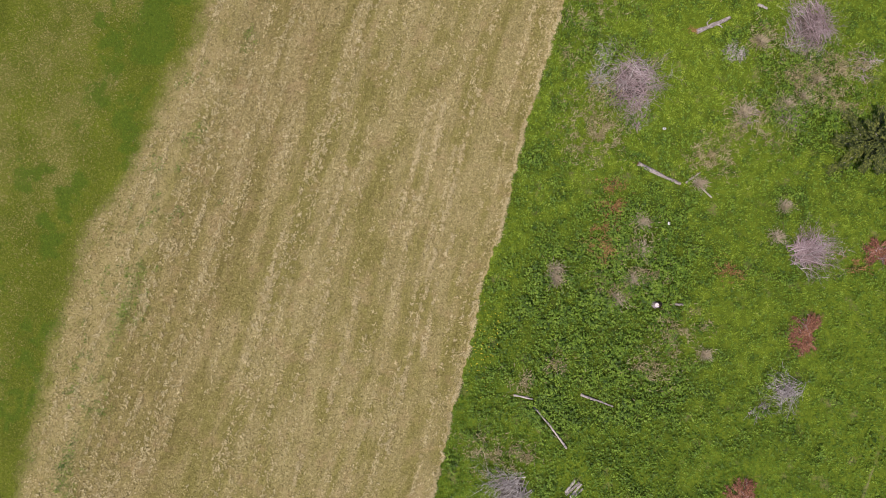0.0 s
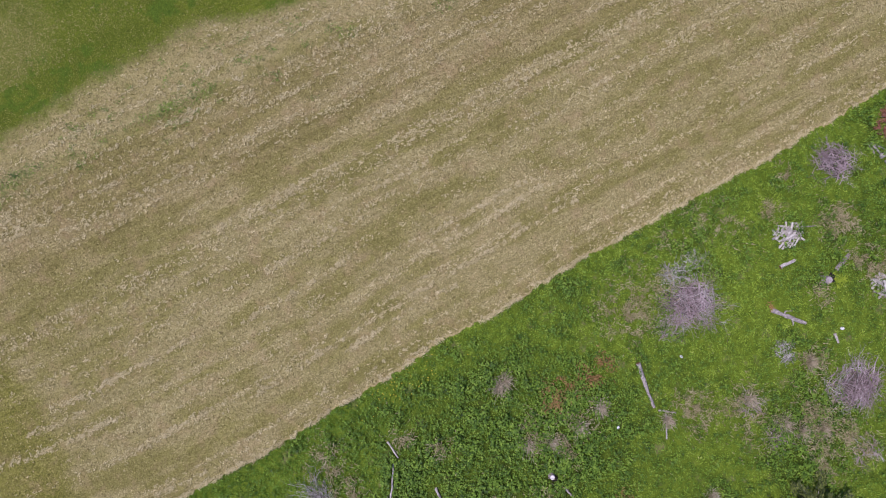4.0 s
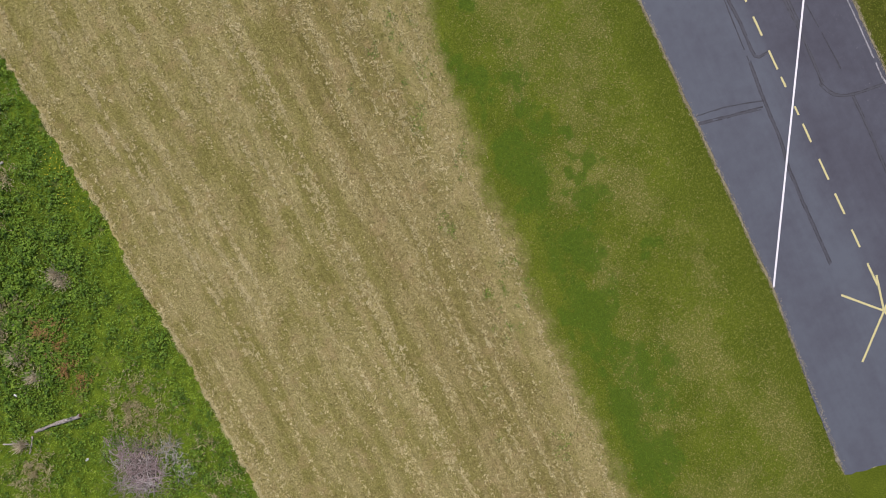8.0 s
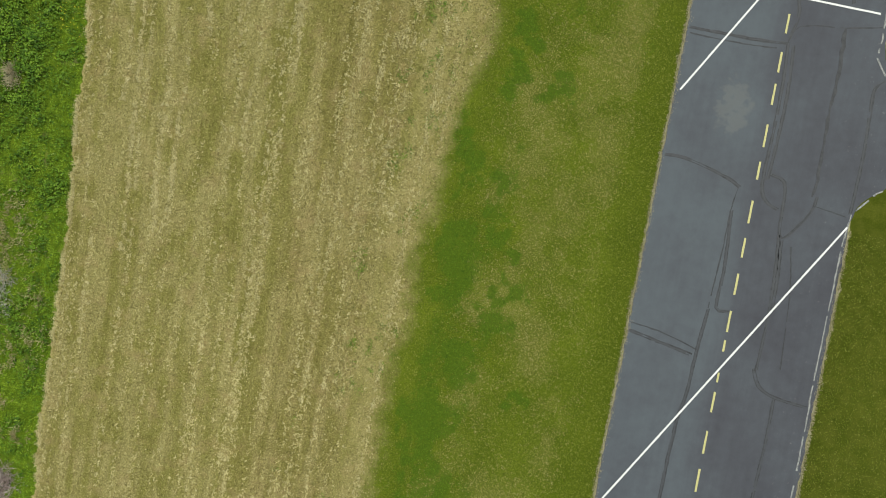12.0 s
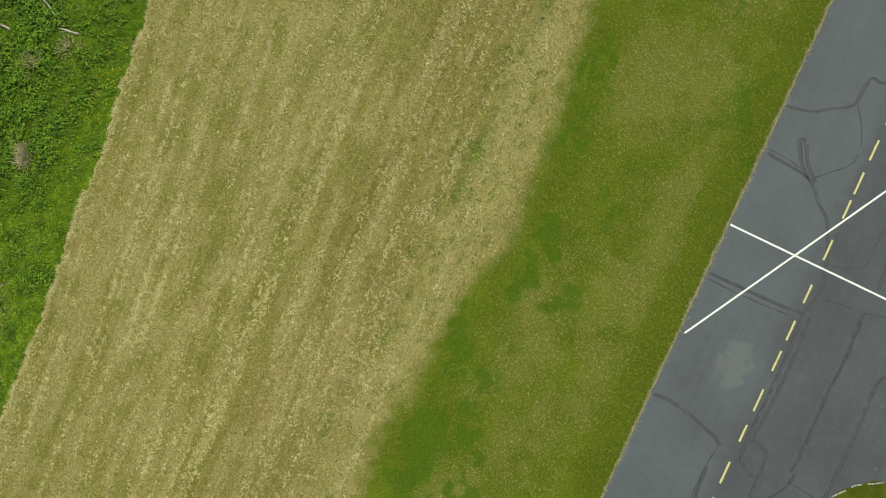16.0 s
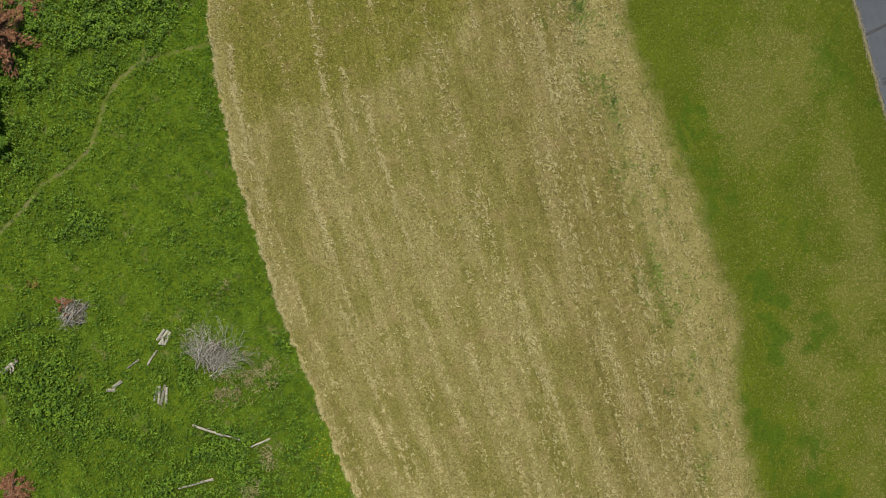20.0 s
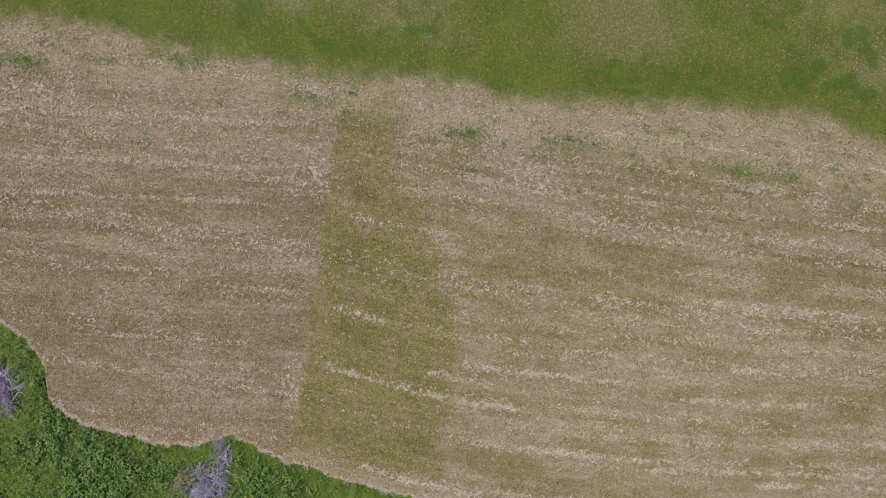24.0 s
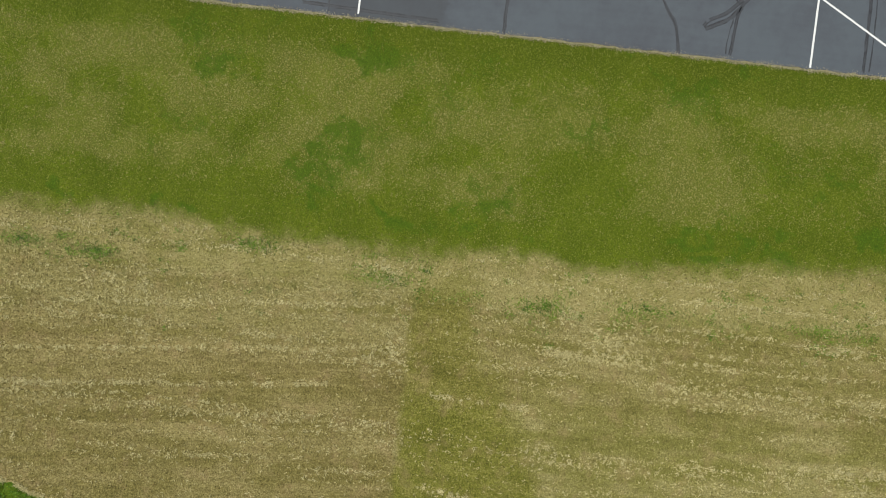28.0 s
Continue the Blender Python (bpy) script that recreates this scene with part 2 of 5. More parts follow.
def asphalt_material():
    s = Shade("asphalt", rough=0.82, gloss=0.3)
    x, y, _ = s.xyz(s.place())
    wide, mid, grit = s.noise(0.22, 3, 0.5), s.noise(1.6, 4, 0.6), s.noise(70, 2, 0.7)
    lane = s.step(x, -39.0, -37.2)
    tone = s.math("ADD", s.math("MULTIPLY", wide, 0.5), s.math("MULTIPLY", mid, 0.3))
    tone = s.math("ADD", tone, s.math("MULTIPLY", s.math("SUBTRACT", grit, 0.5), 0.35))
    tone = s.math("ADD", tone, s.math("MULTIPLY", lane, 0.2))
    streak = s.noise(1.0, 3, 0.6, s.join(s.math("MULTIPLY", x, 2.4), s.math("MULTIPLY", y, 0.12)))
    tone = s.math("ADD", tone, s.math("MULTIPLY", s.math("SUBTRACT", streak, 0.5), 0.18))
    colour = s.ramp(tone, (0.2, (0.052, 0.0515, 0.0655)), (0.42, (0.07, 0.0745, 0.0915)), (0.68, (0.0925, 0.107, 0.127)))
    stain = s.math("ADD", s.math("POWER", s.math("MULTIPLY", s.math("ADD", x, 36.3), 0.9), 2.0), s.math("POWER", s.math("MULTIPLY", s.math("ADD", y, 5.6), 0.6), 2.0))
    colour = s.mix(s.step(s.math("ADD", stain, s.math("MULTIPLY", s.math("SUBTRACT", mid, 0.5), 5.0)), 0.2, 1.3, 0.26, 0.0), colour, (0.2, 0.205, 0.195))
    chalk = s.math("MULTIPLY", s.step(s.noise(3.5, 5, 0.7), 0.6, 0.74), s.step(x, -43.9, -41.2, 0.4, 0.0))
    colour = s.mix(chalk, colour, (0.24, 0.24, 0.25))
    worn = s.math("MULTIPLY", s.step(s.math("ADD", y, mid), -41.2, -40.6), s.step(s.math("ADD", y, mid), -34.4, -33.6, 1.0, 0.0))
    worn = s.math("MULTIPLY", worn, s.step(s.math("ADD", x, s.math("MULTIPLY", mid, 1.5)), -35.5, -34.0))
    colour = s.mix(s.math("MULTIPLY", worn, 0.5), colour, (0.055, 0.057, 0.064))
    return s.done(colour, grit, 0.006, 0.5)


def tar_material():
    s = Shade("old_tar", rough=0.7, gloss=0.35)
    m = s.noise(3.0, 4, 0.7)
    return s.done(s.ramp(m, (0.3, (0.024, 0.025, 0.031)), (0.65, (0.056, 0.058, 0.068))), s.noise(60, 2), 0.004, 0.4)


def paint_material(name, bright, worn, wear):
    s = Shade(name, rough=0.7, gloss=0.3)
    m = s.math("ADD", s.math("MULTIPLY", s.noise(9, 4, 0.7), 0.6), s.math("MULTIPLY", s.noise(45, 2, 0.7), 0.4))
    return s.done(s.mix(s.step(m, wear, wear + 0.12), bright, worn), m, 0.003, 0.3)


def islands(name, rough, *stops, gloss=0.2, drift=0.3, thin=0.0, patch=0.75):
    s = Shade(name, rough=rough, gloss=gloss)
    n = s.step(s.noise(patch, 4, 0.65), 0.3, 0.7)
    f = s.math("ADD", s.math("MULTIPLY", s.island(), 0.98 - drift), s.math("MULTIPLY", n, drift))
    colour = s.ramp(f, *stops)
    m = s.done(colour)
    if thin:
        through_light, both = s.node("ShaderNodeBsdfTranslucent"), s.node("ShaderNodeMixShader")
        s.put(through_light.inputs[0], colour)
        both.inputs[0].default_value = thin
        s.put(both.inputs[1], s.b.outputs[0])
        s.put(both.inputs[2], through_light.outputs[0])
        s.put(s.node_out.inputs[0], both.outputs[0])
    return m


def wood(name, dark, light, scale=14.0, split=0.0):
    s = Shade(name, rough=0.85, gloss=0.2)
    info = s.node("ShaderNodeObjectInfo").outputs["Random"]
    n = s.math("ADD", s.math("MULTIPLY", s.noise(scale, 4, 0.65), 0.7), s.math("MULTIPLY", s.noise(scale * 4, 2, 0.7), 0.3))
    n = s.math("ADD", n, s.math("MULTIPLY", s.math("SUBTRACT", info, 0.5), 0.25))
    return s.done(s.ramp(n, (0.3, dark), (0.68, light)), n, 0.015, 0.7)


GROUND = ground_material()
ASPHALT = asphalt_material()
TAR = tar_material()
SEAL = paint_material("sealing_slurry", (0.057, 0.06, 0.071), (0.07, 0.075, 0.088), 0.5)
WHITE = paint_material("white_paint", (0.74, 0.74, 0.75), (0.42, 0.42, 0.44), 0.58)
WHITE_WORN = paint_material("worn_white_paint", (0.34, 0.34, 0.34), (0.13, 0.135, 0.14), 0.45)
YELLOW = paint_material("yellow_paint", (0.54, 0.50, 0.23), (0.36, 0.34, 0.19), 0.52)
BROWN_STRAW = islands("brown_straw", 0.85, (0.05, (0.04, 0.031, 0.009)), (0.35, (0.125, 0.1, 0.03)), (0.65, (0.265, 0.217, 0.074)), (0.95, (0.6, 0.52, 0.225)), drift=0.45, thin=0.5, patch=6.5)
STRAW = islands("cut_straw", 0.85, (0.05, (0.06, 0.05, 0.016)), (0.35, (0.185, 0.158, 0.057)), (0.62, (0.38, 0.333, 0.136)), (0.95, (0.86, 0.775, 0.43)), drift=0.45, thin=0.5, patch=6.5)
AFTERMATH = islands("olive_stubble", 0.85, (0.05, (0.07, 0.07, 0.013)), (0.4, (0.148, 0.143, 0.032)), (0.68, (0.26, 0.24, 0.066)), (0.95, (0.54, 0.49, 0.2)), drift=0.5, thin=0.5, patch=6.5)
PALE_STRAW = islands("bleached_straw", 0.85, (0.05, (0.37, 0.32, 0.15)), (0.5, (0.56, 0.5, 0.262)), (0.95, (0.8, 0.73, 0.44)), drift=0.3, thin=0.4)
TURF = islands("turf_blades", 0.8, (0.05, (0.078, 0.11, 0.011)), (0.4, (0.153, 0.194, 0.022)), (0.68, (0.243, 0.268, 0.046)), (0.95, (0.46, 0.45, 0.15)), drift=0.6, thin=0.5, patch=5.0)
LEAF = islands("meadow_leaves", 0.6, (0.05, (0.018, 0.05, 0.005)), (0.35, (0.072, 0.155, 0.011)), (0.68, (0.155, 0.278, 0.02)), (0.95, (0.25, 0.38, 0.04)), gloss=0.3, thin=0.25, drift=0.55, patch=2.2)
LIME = islands("lime_leaves", 0.6, (0.05, (0.16, 0.26, 0.01)), (0.95, (0.33, 0.42, 0.03)), thin=0.3)
BLADE_DEEP = islands("deep_meadow_grass", 0.7, (0.05, (0.036, 0.088, 0.007)), (0.5, (0.11, 0.225, 0.014)), (0.85, (0.2, 0.335, 0.03)), (0.97, (0.38, 0.44, 0.14)), gloss=0.3, thin=0.3, drift=0.5, patch=0.6)
BLADE = islands("meadow_grass", 0.7, (0.05, (0.0788, 0.137, 0.0103)), (0.5, (0.2, 0.321, 0.019)), (0.85, (0.327, 0.459, 0.0439)), (0.97, (0.558, 0.585, 0.234)), gloss=0.3, thin=0.3, drift=0.4, patch=0.9)
TUFT = islands("bleached_tufts", 0.9, (0.05, (0.26, 0.22, 0.13)), (0.5, (0.42, 0.37, 0.24)), (0.95, (0.6, 0.55, 0.4)), thin=0.3)
TURF_GREEN = islands("fresh_turf_blades", 0.8, (0.05, (0.055, 0.11, 0.01)), (0.5, (0.11, 0.2, 0.016)), (0.95, (0.2, 0.295, 0.03)), drift=0.6, thin=0.5, patch=5.0)
TURF_DRY = islands("dry_turf_blades", 0.85, (0.05, (0.19, 0.18, 0.045)), (0.5, (0.34, 0.315, 0.1)), (0.95, (0.56, 0.51, 0.25)), drift=0.6, thin=0.5, patch=5.0)
DRY = islands("dry_weeds", 0.9, (0.05, (0.175, 0.15, 0.062)), (0.5, (0.33, 0.29, 0.145)), (0.95, (0.52, 0.47, 0.27)), thin=0.3)
RUST_WEED = islands("rusty_weeds", 0.9, (0.05, (0.142, 0.075, 0.024)), (0.5, (0.247, 0.14, 0.048)), (0.95, (0.342, 0.22, 0.088)))
FLOWER = islands("yellow_flowers", 0.6, (0.1, (0.55, 0.42, 0.02)), (0.9, (0.75, 0.62, 0.05)))
TWIG = islands("grey_twigs", 0.9, (0.05, (0.139, 0.102, 0.092)), (0.5, (0.311, 0.242, 0.227)), (0.95, (0.537, 0.462, 0.443)))
TWIG_PALE = islands("bleached_twigs", 0.9, (0.05, (0.125, 0.118, 0.104)), (0.5, (0.31, 0.298, 0.262)), (0.95, (0.62, 0.6, 0.535)))
RUST = islands("rust_needles", 0.9, (0.05, (0.08, 0.032, 0.016)), (0.5, (0.2, 0.092, 0.05)), (0.95, (0.36, 0.2, 0.12)))
NEEDLE = islands("green_needles", 0.7, (0.05, (0.014, 0.024, 0.005)), (0.5, (0.052, 0.075, 0.012)), (0.95, (0.16, 0.185, 0.035)), gloss=0.3, drift=0.2)
BARK = wood("grey_bark", (0.12, 0.102, 0.084), (0.56, 0.52, 0.455), 7.0)
CUT = wood("cut_wood", (0.3, 0.235, 0.16), (0.55, 0.47, 0.37), 30.0)
SPLIT = wood("weathered_split_wood", (0.175, 0.16, 0.13), (0.56, 0.53, 0.455), 9.0)
BROWN = wood("rotten_brown_wood", (0.09, 0.045, 0.025), (0.22, 0.12, 0.06), 18.0)
PALE_FACE = wood("bleached_sawn_wood", (0.6, 0.57, 0.52), (0.86, 0.83, 0.8), 30.0)
STONE = wood("pale_stone", (0.45, 0.45, 0.46), (0.78, 0.78, 0.8), 8.0)
SHADE_LITTER = wood("shade_dark_litter", (0.03, 0.026, 0.018), (0.1, 0.086, 0.062), 12.0)
HOLLOW_SHADE = wood("hollow_shade", (0.008, 0.007, 0.006), (0.035, 0.03, 0.022), 12.0)
STUMP = wood("grey_stump_wood", (0.12, 0.1, 0.095), (0.36, 0.315, 0.3), 12.0)

# ---- building helpers ----
def link_bm(name, bm, material, parent=None):
    me = bpy.data.meshes.new(name)
    bm.to_mesh(me)
    bm.free()
    me.materials.append(material)
    ob = new(name, me)
    if parent is not None:
        ob.parent = parent
    return ob


def part(name, bm, material, parent, label=""):
    return tagged(link_bm(name, bm, material, parent), label)


def thing(name, x, y, z, turn, label, category, group=""):
    ob = new(name)
    ob.empty_display_size = 0.2
    ob.matrix_basis = pose(x, y, z, 0, 0, turn)
    return tagged(ob, label, category, group)


def soup(name, verts, sides, material, parent=None):
    """One mesh out of loose triangles or quads: verts is (n, sides, 3)."""
    n = len(verts)
    me = bpy.data.meshes.new(name)
    me.vertices.add(n * sides)
    me.vertices.foreach_set("co", np.ascontiguousarray(verts, dtype=np.float32).ravel())
    me.loops.add(n * sides)
    me.loops.foreach_set("vertex_index", np.arange(n * sides, dtype=np.int32))
    me.polygons.add(n)
    me.polygons.foreach_set("loop_start", np.arange(0, n * sides, sides, dtype=np.int32))
    me.update(calc_edges=True)
    me.materials.append(material)
    ob = new(name, me)
    if parent is not None:
        ob.parent = parent
    return ob


def tube(bm, points, radii, sides=5):
    """A tapered tube along points, closed at both ends."""
    rings = []
    for i, p in enumerate(points):
        a, b = points[max(i - 1, 0)], points[min(i + 1, len(points) - 1)]
        d = (Vector(b) - Vector(a)).normalized()
        side = d.orthogonal().normalized()
        up = d.cross(side)
        rings.append([bm.verts.new(Vector(p) + (side * math.cos(k * math.tau / sides) + up * math.sin(k * math.tau / sides)) * radii[i]) for k in range(sides)])
    for r, q in zip(rings, rings[1:]):
        for k in range(sides):
            bm.faces.new((r[k], r[(k + 1) % sides], q[(k + 1) % sides], q[k]))
    if sides > 2:
        bm.faces.new(rings[0][::-1])
        bm.faces.new(rings[-1])


rng = np.random.default_rng(11)

# ---- plan of the ground ----
MEADOW_Y = [-62, -53, -51, -49.45, -49.1, -46.7, -42, -39.8, -37.9, -34, -31, -28, -23.5, -17, -13, -7.5, -1.7, 3, 8.5, 15.7, 20.5, 30.7, 45]
MEADOW_X = [-4.5, -1.9, -1.0, 0.4, 2.3, 3.4, 4.0, 3.7, 2.8, 3.9, 4.35, 4.7, 4.95, 4.75, 4.45, 3.8, 3.0, 2.75, 2.0, 1.6, 1.4, 0.4, -0.9]
LAWN_Y = [-60, -52, -46, -40, -35, -30, -21.4, -17, -13, -8, -5, -2.5, 0.5, 7, 16, 24, 45]
LAWN_X = [-19.5, -19.7, -19.7, -19.5, -19.5, -19.6, -19.7, -20.2, -20.9, -21.2, -20.7, -20.0, -19.6, -19.3, -19.2, -18.9, -18.6]
TRAIL = [(4.5, -30.4), (8.8, -30.4), (10.2, -29.8), (11.3, -29.0), (12.3, -27.3), (13.1, -26.2), (14.4, -25.5), (16.3, -25.0), (17.9, -23.7), (19.3, -23.0), (26, -17), (29.6, -6), (29.2, 4), (28.6, 30)]
EAST, CENTRE, WEST = -32.6, -38.5, -44.5


def meadow_edge(y):
    """Scalloped border between cut field and meadow."""
    y = np.asarray(y, dtype=float)
    return np.interp(y, MEADOW_Y, MEADOW_X) + 0.24 * (value_noise(y + 90, y * 0 + 3, 0.9, 33) - 0.5) + 0.16 * (value_noise(y + 90, y * 0 + 3, 0.33, 34) - 0.5)


def lawn_edge(y):
    return np.interp(y, LAWN_Y, LAWN_X)


def lawn_fringe(x, y):
    """Ragged border where lawn and dried field margin run into each other."""
    return lawn_edge(y) + 0.7 * (value_noise(x + 50, y * 0.7 + 50, 2.2, 46) - 0.5) + 0.8 * (value_noise(x + 50, y + 50, 0.6, 44) - 0.5)


def tarmac_east(y):
    return EAST + np.clip((y - 20.0) / 12.0, 0, 1) * 0.8


def trail_distance(x, y):
    d = np.full(np.shape(x), 99.0)
    for (ax, ay), (bx, by) in zip(TRAIL, TRAIL[1:]):
        t = np.clip(((x - ax) * (bx - ax) + (y - ay) * (by - ay)) / ((bx - ax) ** 2 + (by - ay) ** 2), 0, 1)
        d = np.minimum(d, np.hypot(x - ax - t * (bx - ax), y - ay - t * (by - ay)))
    return d


def relief(x, y):
    """Gentle unevenness of the meadow; level under field and tarmac."""
    w = np.clip((x - meadow_edge(y)) / 3.0, 0, 1)
    return w * (0.06 * np.sin(0.9 * x + 0.4 * y) * np.sin(0.7 * y - 0.3 * x) + 0.05 * np.sin(0.33 * x + 1.0) * np.cos(0.27 * y))


def value_noise(x, y, cell, seed):
    """Smooth random field between 0 and 1."""
    g = np.random.default_rng(seed).random((64, 64))
    u, v = x / cell, y / cell
    i, j = np.floor(u).astype(int), np.floor(v).astype(int)
    a, b = u - i, v - j
    a, b = a * a * (3 - 2 * a), b * b * (3 - 2 * b)
    q = lambda di, dj: g[(i + di) % 64, (j + dj) % 64]
    return q(0, 0) * (1 - a) * (1 - b) + q(1, 0) * a * (1 - b) + q(0, 1) * (1 - a) * b + q(1, 1) * a * b


LEAFY = [(11, -3, 6.5), (6, -44, 6), (20, -13.5, 3), (8, -34, 3), (14.5, -33, 4), (11, 3.5, 3), (17.5, 17, 3.2), (14.5, -22, 1.5), (19, -28, 3)]


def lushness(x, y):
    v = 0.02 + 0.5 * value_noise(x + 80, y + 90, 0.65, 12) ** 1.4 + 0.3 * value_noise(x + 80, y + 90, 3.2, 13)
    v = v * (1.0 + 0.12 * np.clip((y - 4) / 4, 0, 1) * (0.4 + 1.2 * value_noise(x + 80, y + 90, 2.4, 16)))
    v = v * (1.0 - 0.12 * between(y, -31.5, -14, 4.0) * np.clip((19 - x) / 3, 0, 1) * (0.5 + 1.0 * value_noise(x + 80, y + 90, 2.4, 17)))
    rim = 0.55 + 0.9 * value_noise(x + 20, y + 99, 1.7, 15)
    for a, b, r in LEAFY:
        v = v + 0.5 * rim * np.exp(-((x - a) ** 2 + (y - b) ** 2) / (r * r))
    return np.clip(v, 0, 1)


# rows of the mown field: offset from the meadow border, from y, to y, strength or half width
PALE_ROWS = [(-3.0, -14, 10, 0.8), (-2.4, -7, 1, 0.8), (-1.5, 12, 18, 0.6), (-2.3, 26, 30, 0.5), (-4.6, -4, 9, 0.6), (-3.5, -22, -16, 0.7), (-5.2, -33, -21, 0.8), (-5.4, 1, 8, 0.8), (-6.4, -12, -4, 0.9), (-6.2, -27, -23, 0.5),
             (-7.0, -25, -15, 0.8), (-8.0, -10, -2, 0.7), (-8.1, -33, -30, 0.8), (-9.0, -1, 3, 0.6), (-8.7, 19, 29, 0.4), (-11.1, -11, -2, 0.8), (-1.1, -30, -20, 0.8), (-12.2, 15, 19, 0.5), (-12.6, -33, -27, 0.4), (-15.3, -27, -20, 0.6)]
GREEN_ROWS = [(-10.1, -6, 8, 0.5), (-10.2, 9, 15, 0.3), (-13.7, -10, 2, 0.22), (-11.7, -24, -18, 0.25), (-8.8, 2, 10, 0.3), (-12.3, -8, -4, 0.3), (-13.3, -22, -15, 0.2), (-7.3, 0, 4, 0.25), (-7.3, 22, 26, 0.4), (-10.9, 13, 17, 0.3),
              (-4.6, 26, 29, 0.4), (-12.1, 27, 29, 0.5), (-4.9, -23, -21, 0.35), (-5.3, -7.5, -5, 0.35), (-3.0, -4.5, -2.2, 0.5), (-11.0, -33, -31, 0.8), (-13.9, -34, -32, 0.5), (-17.5, -32.5, -30.8, 0.5)]
# slanting rows of the older cut section in the south
SOUTH_ROWS = [(-11.9, -61, -38, 1.0), (-9.8, -61, -39, 0.8), (-14.6, -58, -36, 0.6), (-5.5, -50, -40, 0.4), (-1.5, -46, -38, 0.5)]
# heaps of pale hay: x, y, half width, half length
HAY_SPOTS = [(-11.5, 2.4, 0.35, 2.6), (-16.2, -5.8, 0.5, 0.7), (-17.1, -5.9, 0.25, 0.4), (-16.2, 1.0, 0.4, 2.4), (-16.6, -24.8, 0.45, 0.9), (-14.2, -25.6, 0.35, 0.8), (-16.3, -9.8, 0.25, 1.6), (-5.6, -31.7, 0.3, 0.5), (-14.2, -35.2, 1.6, 0.5), (-0.4, -34.9, 1.1, 0.5), (-17.6, -36.2, 0.7, 0.9), (-12.9, -36.2, 0.7, 1.2), (-15.2, -22.5, 0.9, 2.2), (-17.0, 3.5, 0.5, 2.0), (-15.6, -52.0, 0.7, 2.0)]


def row_offset(x, y):
    """Distance from the meadow border, counted along rows that straighten towards the lawn."""
    return x - np.interp(y, MEADOW_Y[9:], np.array(MEADOW_X[9:])) * np.clip((x + 19) / 22, 0, 1)


def between(y, a, b, soft=0.8):
    return np.clip((y - a) / soft + 0.5, 0, 1) * np.clip((b - y) / soft + 0.5, 0, 1)


def stripe(x, y):
    """How straw-coloured the mown field is, row by row: 0 green, 1 pale."""
    u = row_offset(x, y)
    slant = x + 0.107 * (y + 50)
    u = np.where(y < -34.3, slant, u)
    v = 0.3 * value_noise(u + 70, y * 0.06 + 70, 0.3, 61) + 0.26 * value_noise(u + 70, y * 0.07 + 40, 0.85, 62)
    v = v + 0.3 * value_noise(x + 60, y * 0.45 + 60, 0.5, 63) + 0.14 * value_noise(x + 60, y + 60, 5.0, 64)
    v = np.clip((v - 0.5) * 0.95 + 0.46, 0, 1)
    fray = 0.4 + 0.9 * value_noise(u * 3 + 50, y + 90, 0.9, 65)
    for rows, sign in ((PALE_ROWS, 1), (GREEN_ROWS, -1)):
        for c, a, b, k in rows:
            half = 0.12 if sign > 0 else k
            v = v + sign * (0.22 * k if sign > 0 else 0.34) * fray * between(y, a, b, 2.0) * np.exp(-(((u - c) / half) ** 2)) * (y > -34.3)
    for c, a, b, k in SOUTH_ROWS:
        v = v + 0.24 * k * fray * between(y, a, b, 2.0) * np.exp(-(((slant - c) / 0.14) ** 2))
    for a, b, rx, ry in HAY_SPOTS:
        v = v + 0.14 * fray * np.exp(-(((x - a) / rx) ** 2) - ((y - b) / ry) ** 2)
    return np.clip(v, 0, 1)


def in_swath(x, y):
    """The greener strip that crosses the field: sharp in the south, ragged in the north."""
    north = -30.8 + 5.0 * np.clip((x + 15) / 9, 0, 1)
    w = 0.7 * (value_noise(x + 50, y + 50, 1.1, 45) - 0.5)
    return np.clip((y + w + 34.35) / 0.4 + 0.5, 0, 1) * np.clip((north - y - 2 * w) / 1.6 + 0.5, 0, 1)


DEEP = [(-21.6, 16.4, 1.6), (-22.4, 12.5, 1.7), (-21.9, 7.4, 1.4), (-21.1, 1.1, 1.0), (-24.3, 5.2, 1.1), (-20.6, -0.6, 0.8), (-22.7, -4.8, 0.9), (-26.7, 14.6, 0.7), (-25.6, -4.7, 0.8), (-21.6, -13.4, 0.8), (-23.4, 1.8, 1.2), (-21.6, 5.6, 1.2), (-24.3, 10.1, 1.2), (-21.9, 18.8, 1.5), (-23.4, 21.2, 1.7),
        (-25.3, 7.6, 0.8), (-21.5, 26.5, 1.5), (-21.4, 33.0, 1.6), (-25.3, -39.6, 1.2), (-23.8, -41.1, 1.2), (-21.8, -40.9, 1.0), (-22.3, -30.9, 1.1), (-29.1, -47.1, 1.0), (-30.7, -38.9, 1.2), (-20.6, -56.0, 0.8), (-20.6, -48.7, 0.7), (-21.4, -16.8, 0.7), (-23.2, -8.3, 0.9), (-21.2, -36.5, 0.6)]
DRY_GAPS = [(-25.3, 6.0, 0.6), (-22.7, -0.2, 0.6), (-24.4, 11.2, 0.5), (-24.9, 16.5, 0.7), (-23.9, 16.3, 0.6), (-22.3, 28.2, 0.5), (-26.0, 13.0, 0.7), (-23.4, 14.5, 0.5)]


